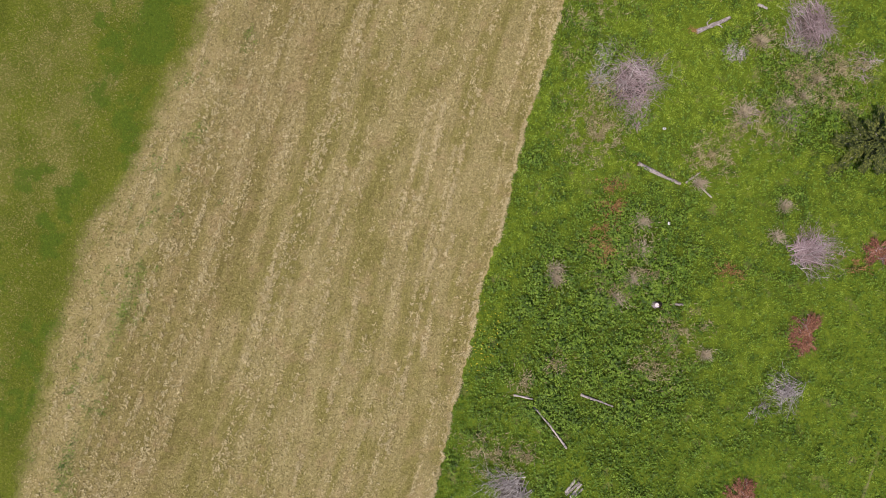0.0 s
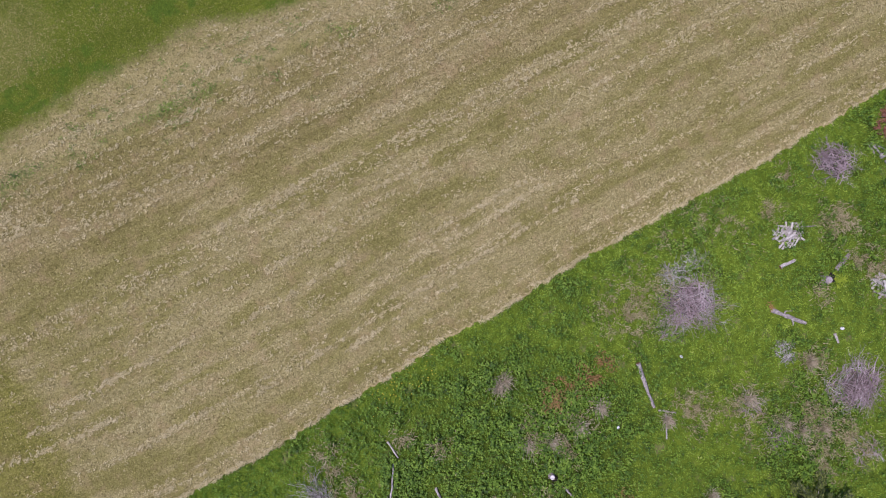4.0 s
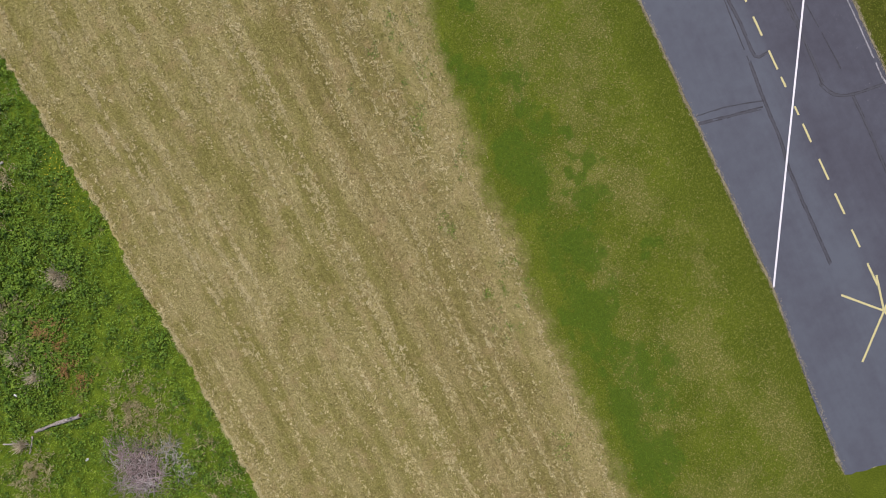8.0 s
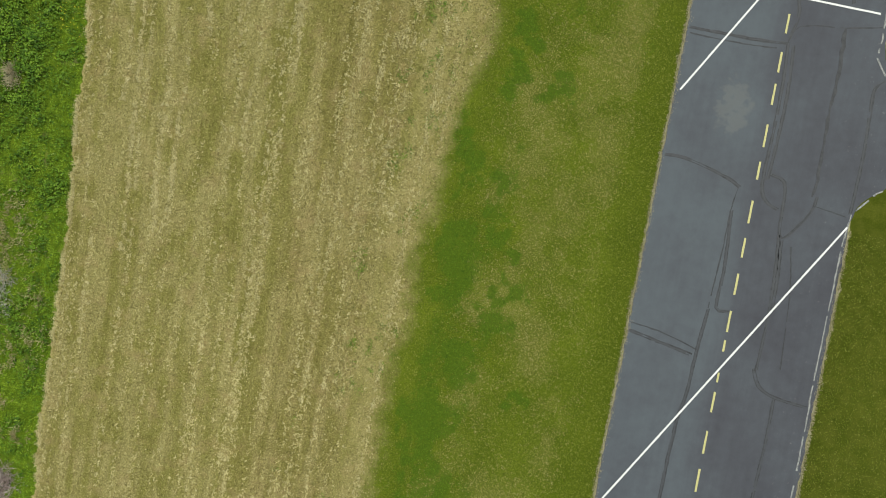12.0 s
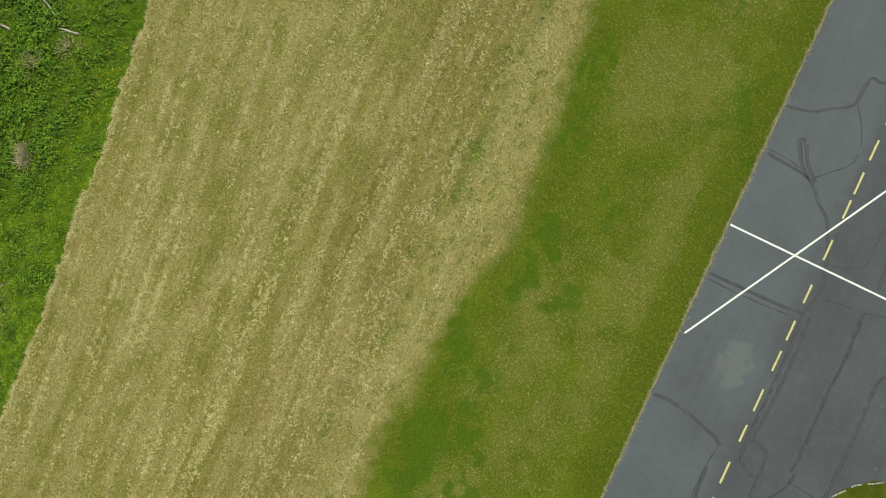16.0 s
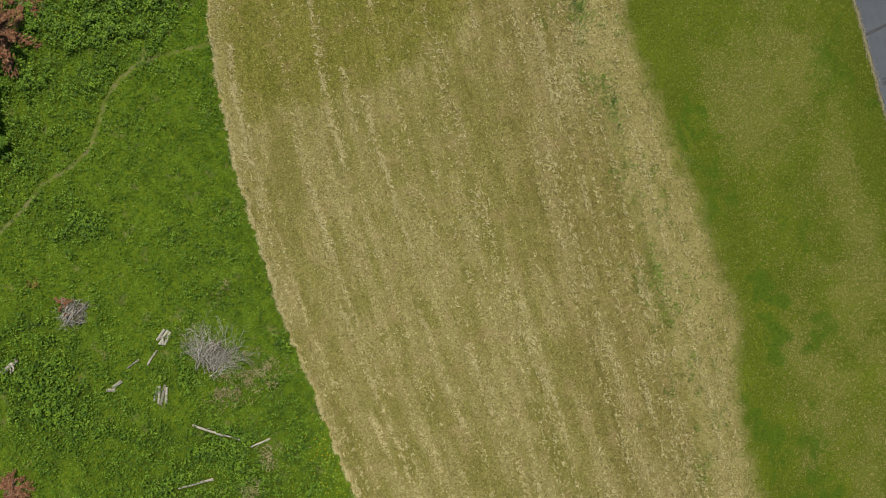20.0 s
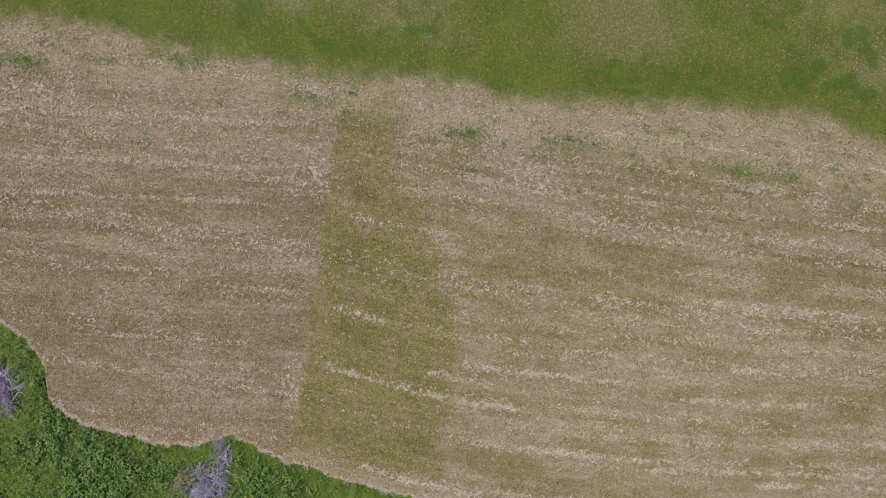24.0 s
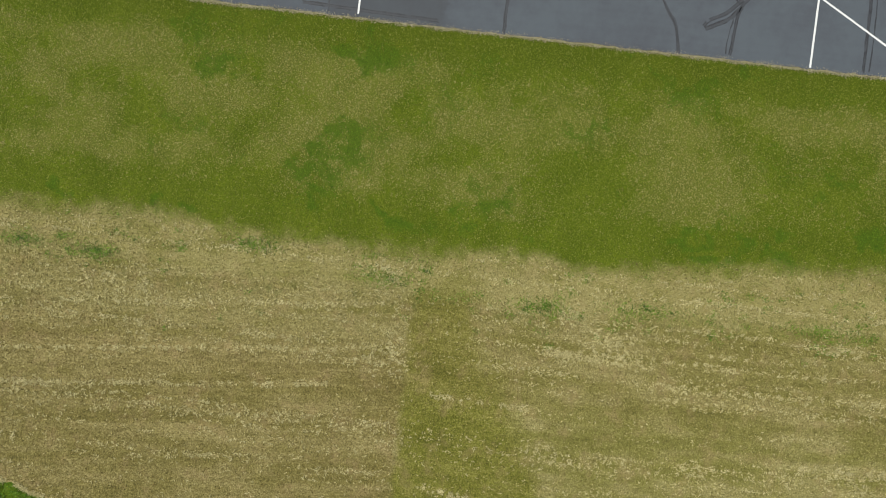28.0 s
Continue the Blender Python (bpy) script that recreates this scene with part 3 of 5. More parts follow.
def deepness(x, y):
    """Fresh green patches in the lawn: a broken band along the field and single spots."""
    d = lawn_edge(y) - x
    x, y = x + 2.0 * (value_noise(x + 90, y + 90, 1.0, 75) - 0.5) + 1.1 * (value_noise(x + 90, y + 90, 0.4, 76) - 0.5), y + 2.4 * (value_noise(x + 90, y + 90, 1.1, 77) - 0.5) + 1.3 * (value_noise(x + 90, y + 90, 0.4, 78) - 0.5)
    band = np.clip((d - 0.8) / 1.1, 0, 1) * np.clip((4.6 - d) / 2.6, 0, 1) * np.clip((y + 4) / 7, 0.25, 1.0)
    v = band * (0.1 + 0.95 * value_noise(x + 90, y * 0.6 + 90, 2.2, 72))
    tuft = np.clip(value_noise(x + 90, y * 0.8 + 90, 1.7, 74) * 1.7 - 0.85, 0, 1)
    v = np.maximum(v, tuft * np.clip((2 - y) / 16, 0.3, 0.8) * np.clip((d - 0.3) / 1.0, 0, 1))
    for a, b, r in DEEP:
        v = np.maximum(v, np.exp(-((x - a) ** 2 + ((y - b) / 1.5) ** 2) / (r * r)))
    for a, b, r in DRY_GAPS:
        v = v * (1 - 0.8 * np.exp(-((x - a) ** 2 + ((y - b) / 1.5) ** 2) / (r * r)))
    return np.clip(v * (0.35 + 0.6 * value_noise(x + 90, y + 90, 1.1, 71) + 0.5 * value_noise(x + 90, y + 90, 0.4, 73)), 0, 1)


def wornness(x, y):
    """Sun-dried blotches in the lawn."""
    d = lawn_edge(y) - x
    v = 0.5 * value_noise(x + 90, y * 0.6 + 90, 1.9, 81) + 0.3 * value_noise(x + 90, y + 90, 0.7, 82) + 0.3 * value_noise(x + 90, y + 90, 5.0, 83)
    v = v + 0.05 * np.clip((-12 - y) / 8, 0, 1)
    return np.clip(v * 1.15 * np.clip((d - 0.5) / 3.0, 0.35, 1) * np.clip((x + 32.5) / 2.5, 0.3, 1) * np.where(x < WEST, 0.4, 1.0), 0, 1)


def build_ground():
    gx = np.concatenate([np.arange(-72, -32.4, 0.6), np.arange(-32.4, -22.2, 0.3), np.arange(-22.2, 6.0, 0.14), np.arange(6.0, 48.1, 0.4)])
    gy = np.concatenate([np.arange(-82, -60, 0.5), np.arange(-60, 40, 0.25), np.arange(40, 62.01, 0.5)])
    nx, ny = len(gx), len(gy)
    X, Y = np.meshgrid(gx, gy)
    V = np.stack([X, Y, relief(X, Y)], -1).reshape(-1, 3)
    i = np.arange(nx * ny).reshape(ny, nx)
    F = np.stack([i[:-1, :-1], i[:-1, 1:], i[1:, 1:], i[1:, :-1]], -1).reshape(-1, 4)
    border = np.concatenate([i[0, :], i[1:, -1], i[-1, -2::-1], i[-2:0:-1, 0]])
    far = V[border].copy()
    far[:, :2] = (far[:, :2] - (-12.0, -10.0)) * 40.0
    far[:, 2] = 0.0
    m = len(border)
    k = nx * ny + np.arange(m)
    ring = np.stack([border, k, np.roll(k, -1), np.roll(border, -1)], -1)
    V, F = np.concatenate([V, far]), np.concatenate([F, ring])
    me = bpy.data.meshes.new("ground")
    me.vertices.add(len(V))
    me.vertices.foreach_set("co", V.astype(np.float32).ravel())
    me.loops.add(F.size)
    me.loops.foreach_set("vertex_index", F.astype(np.int32).ravel())
    me.polygons.add(len(F))
    me.polygons.foreach_set("loop_start", np.arange(0, F.size, 4, dtype=np.int32))
    me.update(calc_edges=True)
    x, y = V[:, 0], V[:, 1]
    edge = meadow_edge(y)
    layers = {
        "meadow_side": x - edge,
        "lawn_side": lawn_fringe(x, y) - x,
        "tarmac_side": np.maximum(np.maximum(x - tarmac_east(y), np.where(x < -42, WEST - x, -9)), y - 32.2 - 0.18 * (-31.75 - x)),
        "trail_side": trail_distance(x, y),
        "stripe": stripe(x, y),
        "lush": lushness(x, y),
        "deep": deepness(x, y),
        "worn": wornness(x, y),
        "swath": in_swath(x, y),
        "row": np.where(y < -34.3, x + 0.107 * (y + 50), row_offset(x, y)),
    }
    for name in ("lush", "deep", "worn", "stripe"):
        layers[name][-m:] = 0.35
    for name, values in layers.items():
        me.attributes.new(name, "FLOAT", "POINT").data.foreach_set("value", values.astype(np.float32))
    me.materials.append(GROUND)
    me.shade_smooth()
    return tagged(new("ground", me), "mown hay field, lawn and rough green meadow", "ground", kind="structure")


build_ground()


# ---- tarmac ----
def build_runway():
    """The slab with its ragged edges, its blunt end and the side taxiway."""
    bm = bmesh.new()
    r = random.Random(5)

    def ragged(a, b, step=0.35, by=0.05):
        n = max(2, int((Vector(b) - Vector(a)).length / step))
        d = (Vector(b) - Vector(a)).normalized()
        side = Vector((-d.y, d.x))
        return [Vector(a).lerp(Vector(b), i / n) + side * r.uniform(-by, by) for i in range(n)]

    turns = [(EAST, -110), (EAST, 20), (EAST + 0.75, 28), (EAST + 0.85, 32.3), (-38.6, 33.5), (WEST, 34.6), (WEST, 0.0), (-44.7, -1.0), (-45.3, -1.8), (-46.4, -2.7), (-50, -4.5), (-72, -14),
             (-72, -24), (-50, -14.2), (-46.6, -11.2), (-45.3, -9.6), (-44.75, -10.2), (-44.5, -11.2), (-44.6, -13.4), (-44.5, -110)]
    # the taxiway leaves to the west between its two rounded corners
    turns[11:13] = [(-72, -12.5), (-72, -2.5 - 14)]
    turns[13:15] = [(-48.5, -8.4), (-46.4, -8.6)]
    outline = []
    for a, b in zip(turns, turns[1:] + turns[:1]):
        outline += ragged(a, b)
    top = [bm.verts.new((p.x, p.y, 0.035)) for p in outline]
    low = [bm.verts.new((p.x, p.y, -0.1)) for p in outline]
    bm.faces.new(top)
    for i in range(len(top)):
        j = (i + 1) % len(top)
        bm.faces.new((top[i], low[i], low[j], top[j]))
    bmesh.ops.recalc_face_normals(bm, faces=bm.faces)
    bmesh.ops.triangulate(bm, faces=[f for f in bm.faces if len(f.verts) > 4])
    return tagged(link_bm("runway", bm, ASPHALT), "patched blue-grey asphalt runway with a side taxiway", "runway", kind="structure")


runway = build_runway()
TOP = 0.039


def ribbon(name, points, width, material, z=TOP, jitter=0.0, seed=0, label="", gaps=0.0, step=0.3, curved=False):
    """A flat strip along points, 3 mm thick, with uneven edges."""
    r = random.Random(seed)
    bm = bmesh.new()
    fine = []
    if curved and len(points) > 2:
        ends = [points[0], *points, points[-1]]
        smooth = []
        for q0, q1, q2, q3 in zip(ends, ends[1:], ends[2:], ends[3:]):
            q0, q1, q2, q3 = Vector(q0), Vector(q1), Vector(q2), Vector(q3)
            for t in (0.0, 0.33, 0.66):
                smooth.append(0.5 * (2 * q1 + (q2 - q0) * t + (2 * q0 - 5 * q1 + 4 * q2 - q3) * t * t + (3 * q1 - q0 - 3 * q2 + q3) * t ** 3))
        points = smooth + [Vector(points[-1])]
    for a, b in zip(points, points[1:]):
        a, b = Vector(a), Vector(b)
        n = max(1, int((b - a).length / step))
        fine += [a.lerp(b, i / n) for i in range(n)]
    fine.append(Vector(points[-1]))
    last = None
    for i, p in enumerate(fine):
        a, b = fine[max(i - 1, 0)], fine[min(i + 1, len(fine) - 1)]
        d = (b - a).normalized()
        side = Vector((-d.y, d.x))
        w = width * 0.5 * (1 + r.uniform(-jitter, jitter))
        c = p + side * width * r.uniform(-jitter, jitter) * 0.5
        pair = [bm.verts.new((*(c + side * w), z)), bm.verts.new((*(c - side * w), z)), bm.verts.new((*(c + side * w), z - 0.008)), bm.verts.new((*(c - side * w), z - 0.008))]
        if last and not r.random() < gaps:
            bm.faces.new((last[0], last[1], pair[1], pair[0]))
            bm.faces.new((last[2], last[0], pair[0], pair[2]))
            bm.faces.new((last[1], last[3], pair[3], pair[1]))
        last = pair
    bmesh.ops.recalc_face_normals(bm, faces=bm.faces)
    for f in bm.faces:
        if abs(f.normal.z) > 0.7 and f.normal.z < 0:
            f.normal_flip()
    return part(name, bm, material, runway, label)


# long white lines of the crossed-out runway
for k, (a, b) in enumerate([((-32.6, 19.9), (-44.4, 0.2)), ((-32.9, -6.05), (-44.0, -25.4)), ((-32.65, -13.0), (-43.9, -12.85)), ((-32.8, -39.65), (-44.2, -39.6))]):
    ribbon("white_line", [a, b], 0.115, WHITE, TOP + 0.004 + 0.0005 * k, 0.05, k, "solid white painted line", step=0.6)
# yellow centre dashes
for a, b in [(-24.9, -26.1), (-22.2, -23.55), (-19.9, -21.2), (-17.7, -19.1), (-16.1, -17.3), (-13.4, -14.7), (-10.6, -11.8), (-8.2, -9.45), (-6.2, -7.5), (-3.6, -5.0), (-1.6, -2.7), (1.1, -0.3), (3.2, 2.0), (5.5, 4.2), (7.8, 6.5), (9.0, 8.3), (10.9, 10.3), (12.75, 11.5), (15.3, 13.9), (17.65, 16.25), (19.9, 18.7), (22.5, 21.0)]:
    ribbon("yellow_dash", [(CENTRE, a), (CENTRE, b)], 0.125, YELLOW, TOP + 0.003, 0.08, int(a * 10) + 900, "faded yellow centre dash", step=0.35)
# star of crossed yellow bars near the end
for k, (dx, dy) in enumerate([(2.0, -2.0), (2.55, 2.3), (-0.5, -2.2), (-2.0, 2.0), (-2.55, -2.3), (-0.4, 1.6)]):
    ribbon("yellow_bar", [(-38.2, 24.1), (-38.2 + dx, 24.1 + dy)], 0.13, YELLOW, TOP + 0.003 + 0.001 * k, 0.06, 70 + k, "faded yellow bar of a painted star")
# worn edge line
for k, pts in enumerate([[(-44.2, 33), (-44.25, 11.3), (-44.2, 10.9), (-44.3, 1.7)], [(-44.3, 1.4), (-44.5, -0.6), (-45.8, -2.2)], [(-45.8, -2.2), (-47.5, -3.2), (-51, -4.8)], [(-44.2, -13.6), (-44.3, -11.4), (-44.2, -10.2), (-44.9, -9.2), (-46.2, -8.4)]]):
    ribbon("edge_line", pts, 0.09, WHITE_WORN, TOP + 0.002, 0.35, 40 + k, "worn thin white edge line", gaps=0.12)
# tar-filled cracks
CRACKS = [
    [(-32.7, -2.0), (-33.9, -2.0), (-35.3, -1.7), (-36.7, -1.3), (-37.5, -0.9)], [(-37.5, -0.9), (-37.3, 0.6), (-37.3, 2.6), (-37.1, 6.6)], [(-37.3, 0.6), (-37.55, 4.3), (-37.5, 6.5), (-38.4, 6.6)],
    [(-37.2, 6.6), (-37.0, 9.3), (-36.9, 11.9), (-36.6, 14.0), (-36.5, 20)], [(-32.7, 8.3), (-34.8, 8.6), (-36.9, 9.2)], [(-32.7, 8.75), (-36.7, 9.5)],
]
CRACKS += [
    [(-32.7, -9.85), (-36.8, -9.85), (-38.7, -10.0)], [(-32.8, -9.55), (-35.8, -9.5), (-38.5, -9.65)], [(-38.7, -9.9), (-38.85, -7.5), (-38.85, -4.1), (-38.8, -1.4), (-39.2, -0.4), (-40.0, 0.0)],
    [(-39.2, -10.0), (-39.4, -6.9), (-39.3, -3.2), (-39.2, -1.8)], [(-38.7, -9.9), (-39.3, -11.2), (-42.0, -11.6), (-44.4, -12.1)], [(-45.1, -9.0), (-44.5, -8.4), (-44.5, -7.0), (-44.6, -4.3), (-44.5, -0.7)],
]
CRACKS += [
    [(-39.2, -2.0), (-40.1, -1.7), (-40.3, -0.2), (-40.4, 1.5), (-40.9, 1.4), (-42.0, -0.2), (-42.2, -1.2)], [(-42.1, -0.7), (-44.2, -0.4)], [(-40.4, 1.5), (-40.6, 3.8), (-40.7, 6.9), (-40.6, 9.8)], [(-40.75, 1.7), (-40.95, 4.0), (-41.0, 6.0)],
    [(-41.3, 2.0), (-41.8, 5.0), (-42.1, 9.4)], [(-40.6, 9.6), (-41.1, 10.6), (-42.2, 11.1), (-44.1, 11.3)], [(-42.0, 11.3), (-42.0, 14.1), (-41.8, 19)], [(-38.8, -13.2), (-40.3, -13.7), (-40.9, -14.3), (-40.9, -16.7)], [(-41.7, -16.8), (-42.1, -13.1)],
]
CRACKS += [
    [(-32.7, -20.8), (-34.2, -21.1), (-35.3, -21.8), (-36.4, -22.6), (-36.6, -24.4), (-37.6, -24.5), (-39, -27)], [(-36.5, -22.6), (-37.5, -21.0), (-37.7, -19.4), (-36.8, -18.4), (-35.8, -17.4)], [(-34.3, -19.4), (-34.6, -18.8), (-35.1, -18.0), (-35.8, -17.4)],
    [(-32.8, -17.7), (-33.9, -17.6), (-35.0, -17.5), (-35.9, -17.2), (-36.9, -16.2), (-37.9, -15.2), (-39.0, -12.1), (-38.7, -10.3)], [(-32.9, -18.0), (-34.0, -17.95), (-35.0, -17.75)], [(-36.1, -17.3), (-35.2, -18.2), (-34.7, -19.1), (-34.3, -19.4)],
    [(-32.7, -31.1), (-36, -31.1), (-38.4, -31.3)], [(-32.7, -41.4), (-38, -41.5)], [(-33.0, -35.0), (-33.2, -43)],
]
for k, pts in enumerate(CRACKS):
    ribbon("tar_seam", pts, 0.07, TAR, TOP + 0.00035 * (k % 9), 0.5, 200 + k, "dark tar-filled crack", gaps=0.03, curved=True)
    if k % 3 != 1:
        off = 0.16 if k % 2 else -0.14
        ribbon("seal_band", [(x + off * 0.5, y + off * 0.35) for x, y in pts], 0.19, SEAL, TOP - 0.0034, 0.3, 400 + k, "dull band of sealing slurry between two cracks", gaps=0.06, curved=True)
        ribbon("tar_seam", [(x + off, y + off * 0.7) for x, y in pts], 0.05, TAR, TOP - 0.0028 + 0.00035 * (k % 7), 0.6, 300 + k, "thin dark tar-filled crack", gaps=0.15, curved=True)
ribbon("tar_seam", [(-42.0, -11.6), (-42.1, -8.7), (-42.0, -5.6), (-42.1, -2.6), (-42.0, -1.2)], 0.17, TAR, TOP + 0.0035, 0.6, 190, "wide dark tar-filled seam", curved=True)

# ---- things lying in the meadow ----
def ground_z(x, y):
    return float(relief(np.array(x), np.array(y)))


def twig_run(r, bm, start, heading, length, thick, rise, forks):
    """A crooked twig with side shoots."""
    pts, rad = [Vector(start)], [thick]
    h, n = heading, (2, 3, 5)[min(forks, 2)]
    for i in range(n):
        h += r.uniform(-0.3, 0.3)
        p = pts[-1] + Vector((math.cos(h), math.sin(h), rise * (1 - i / n) - 0.1 * i / n)) * (length / n)
        p.z = max(p.z, 0.03)
        pts.append(p)
        rad.append(thick * (1 - 0.7 * (i + 1) / n))
        if forks and r.random() < 0.85:
            twig_run(r, bm, p, h + r.choice((-1, 1)) * r.uniform(0.3, 0.9), length * r.uniform(0.3, 0.55), max(rad[-1] * 0.8, 0.008), r.uniform(-0.1, 0.35), forks - 1)
    tube(bm, pts, rad, 3)


def brush_pile(x, y, rx, ry, turn, branches, label, seed, material=TWIG, style="heap", pale=0.2, low=0.0):
    """A heap of cut branches; 'fan' spreads them from one end, 'heap' lays them crosswise."""
    r = random.Random(seed)
    top = thing("brush_pile", x, y, ground_z(x, y), turn, label, "brush pile", "brush piles in the meadow")
    lay = r.uniform(-0.5, 0.5)
    # low dome of dead leaves; its dark colour also paints the shade between branches
    if branches > 20:
        bm = bmesh.new()
        core = bm.verts.new((0, 0, 0.22))
        rim = []
        for k in range(22):
            a = math.tau * k / 22
            q = r.uniform(0.45, 0.85)
            rim.append((bm.verts.new((rx * q * 0.55 * math.cos(a), ry * q * 0.55 * math.sin(a), r.uniform(0.1, 0.2))), bm.verts.new((rx * q * math.cos(a), ry * q * math.sin(a), -0.02))))
        for (a, b), (c, d) in zip(rim, rim[1:] + rim[:1]):
            bm.faces.new((core, a, c))
            bm.faces.new((a, b, d, c))
        part("litter", bm, SHADE_LITTER, top, "dead leaves under the branches, coloured dark for the shade between them")
    for k in range(int(branches * 1.8)):
        bm = bmesh.new()
        if style == "fan":
            h = r.gauss(0, 0.6)
            start = (-rx * r.uniform(0.2, 0.95), ry * r.uniform(-0.55, 0.55), r.uniform(0.05, 0.4))
            length = rx * r.uniform(0.8, 1.6) * (0.75 + 0.25 * math.cos(h))
        else:
            a, q = r.uniform(0, math.tau), math.sqrt(r.random()) * 0.75
            start = (rx * q * math.cos(a), ry * q * math.sin(a), r.uniform(0.05, 0.55 - low) * (1.1 - q))
            h = lay + r.gauss(0, 0.38) + r.choice((0, math.pi)) + (math.pi / 2 if r.random() < 0.28 else 0)
            length = (rx + ry) * r.uniform(0.22, 0.5) * (1.1 - 0.35 * q)
            start = (start[0] - math.cos(h) * length * 0.45, start[1] - math.sin(h) * length * 0.45, start[2])
        twig_run(r, bm, start, h, length, r.uniform(0.012, 0.03), r.uniform(0.0, 0.3), 2)
        part("branch", bm, TWIG_PALE if r.random() < pale else material, top)
    return top


def log(x0, y0, x1, y1, thick, label, seed, stubs=0, end=CUT, bark=BARK, name="log"):
    """A lying trunk, slightly bent and knotty, with cut ends and stubs of limbs."""
    r = random.Random(seed)
    length = math.hypot(x1 - x0, y1 - y0)
    z = ground_z((x0 + x1) / 2, (y0 + y1) / 2)
    ob = thing(name, (x0 + x1) / 2, (y0 + y1) / 2, z + 0.04, math.degrees(math.atan2(y1 - y0, x1 - x0)), label, "log", "logs in the meadow")
    bm = bmesh.new()
    n = max(6, int(length / 0.22))
    pts, rad = [], []
    bend = r.choice((-1, 1)) * r.uniform(0.004, 0.018) * length
    for i in range(n + 1):
        t = i / n
        rad.append(thick / 2 * (1.08 - 0.35 * t) * r.uniform(0.84, 1.12))
        pts.append((length * (t - 0.5), bend * math.sin(math.pi * t) + r.uniform(-0.02, 0.02), thick * (0.42 - 0.1 * math.sin(7 * t + seed))))
    tube(bm, pts, rad, 9)
    for v in bm.verts:
        v.co += Vector((0, r.uniform(-1, 1), r.uniform(-1, 1))) * thick * 0.06
    trunk = part("trunk", bm, bark, ob)
    for e in (0, -1):
        bm = bmesh.new()
        d = -0.012 if e == 0 else 0.012
        tube(bm, [(pts[e][0], pts[e][1], pts[e][2]), (pts[e][0] + d, pts[e][1], pts[e][2])], [rad[e] * 0.93] * 2, 9)
        part("cut_end", bm, end, trunk, "sawn end of the log")
    for k in range(stubs):
        bm = bmesh.new()
        i = r.randint(n // 3, n - 2)
        side = r.choice((-1, 1))
        base = Vector(pts[i])
        tube(bm, [base, base + Vector((r.uniform(-0.1, 0.25), side * thick * 0.9, thick * 0.25)), base + Vector((r.uniform(0.1, 0.4), side * thick * 1.5, thick * 0.4))], [thick * 0.2, thick * 0.15, thick * 0.09], 5)
        part("limb_stub", bm, bark, trunk)
    return ob


def split_piece(length, w, seed):
    """One split billet: a wedge-shaped length of firewood."""
    r = random.Random(seed)
    bm = bmesh.new()
    w *= 0.85
    shape = [(0, 0), (w, 0.1 * w), (w * 0.9, w * 0.6), (w * 0.35, w * 0.95), (-0.05 * w, w * 0.5)]
    rings = []
    for t in (-0.5, -0.1, 0.2, 0.5):
        rings.append([bm.verts.new((length * t, py - w / 2 + r.uniform(-1, 1) * w * 0.06, pz + r.uniform(-1, 1) * w * 0.06)) for py, pz in shape])
    for a, b in zip(rings, rings[1:]):
        for k in range(5):
            bm.faces.new((a[k], a[(k + 1) % 5], b[(k + 1) % 5], b[k]))
    bm.faces.new(rings[0][::-1])
    bm.faces.new(rings[-1])
    bmesh.ops.recalc_face_normals(bm, faces=bm.faces)
    return bm


def firewood(x, y, turn, pieces, label, seed, name="firewood_pile"):
    """pieces: (dx, dy, angle, length, width, layer)."""
    top = thing(name, x, y, ground_z(x, y), turn, label, "firewood", "heaps of split wood")
    for k, (dx, dy, a, length, w, layer) in enumerate(pieces):
        ob = part("billet", split_piece(length, w, seed * 50 + k), SPLIT, top)
        ob.matrix_basis = pose(dx, dy, 0.05 + layer * 0.13, random.Random(seed + k).uniform(-12, 12), random.Random(k).uniform(-6, 6), a)
    return top


def loose_heap(x, y, radius, count, label, seed, size=0.5):
    r = random.Random(seed)
    pieces = []
    for k in range(count):
        a, q = r.uniform(0, math.tau), r.random() ** 0.6
        pieces.append((radius * q * math.cos(a), radius * q * math.sin(a) * 0.8, r.gauss(20, 35) if k % 3 else r.uniform(0, 180), size * r.uniform(0.8, 1.3), size * r.uniform(0.22, 0.36), int(3.5 * (1 - q) * r.random() * 1.3)))
    return firewood(x, y, r.uniform(0, 180), pieces, label, seed)


def needle_spray(r, base, heading, length, rise, droop, count, size, out):
    """Needle tufts along one bough; out collects triangles."""
    base = Vector(base)
    for k in range(count):
        t = (k + r.random()) / count
        off = r.gauss(0, 1) * 0.12 * length * (0.2 + 1.3 * t * (1.25 - t))
        p = base + Vector((math.cos(heading) * length * t - math.sin(heading) * off, math.sin(heading) * length * t + math.cos(heading) * off, rise * t - droop * t * t + r.uniform(-0.04, 0.04)))
        h = heading + r.uniform(-0.9, 0.9)
        tip = p + Vector((math.cos(h), math.sin(h), r.uniform(-0.25, 0.35))) * size * r.uniform(0.7, 1.4)
        w = Vector((-math.sin(h), math.cos(h), r.uniform(-0.4, 0.4))) * size * 0.3
        out.append((p - w, p + w, tip))


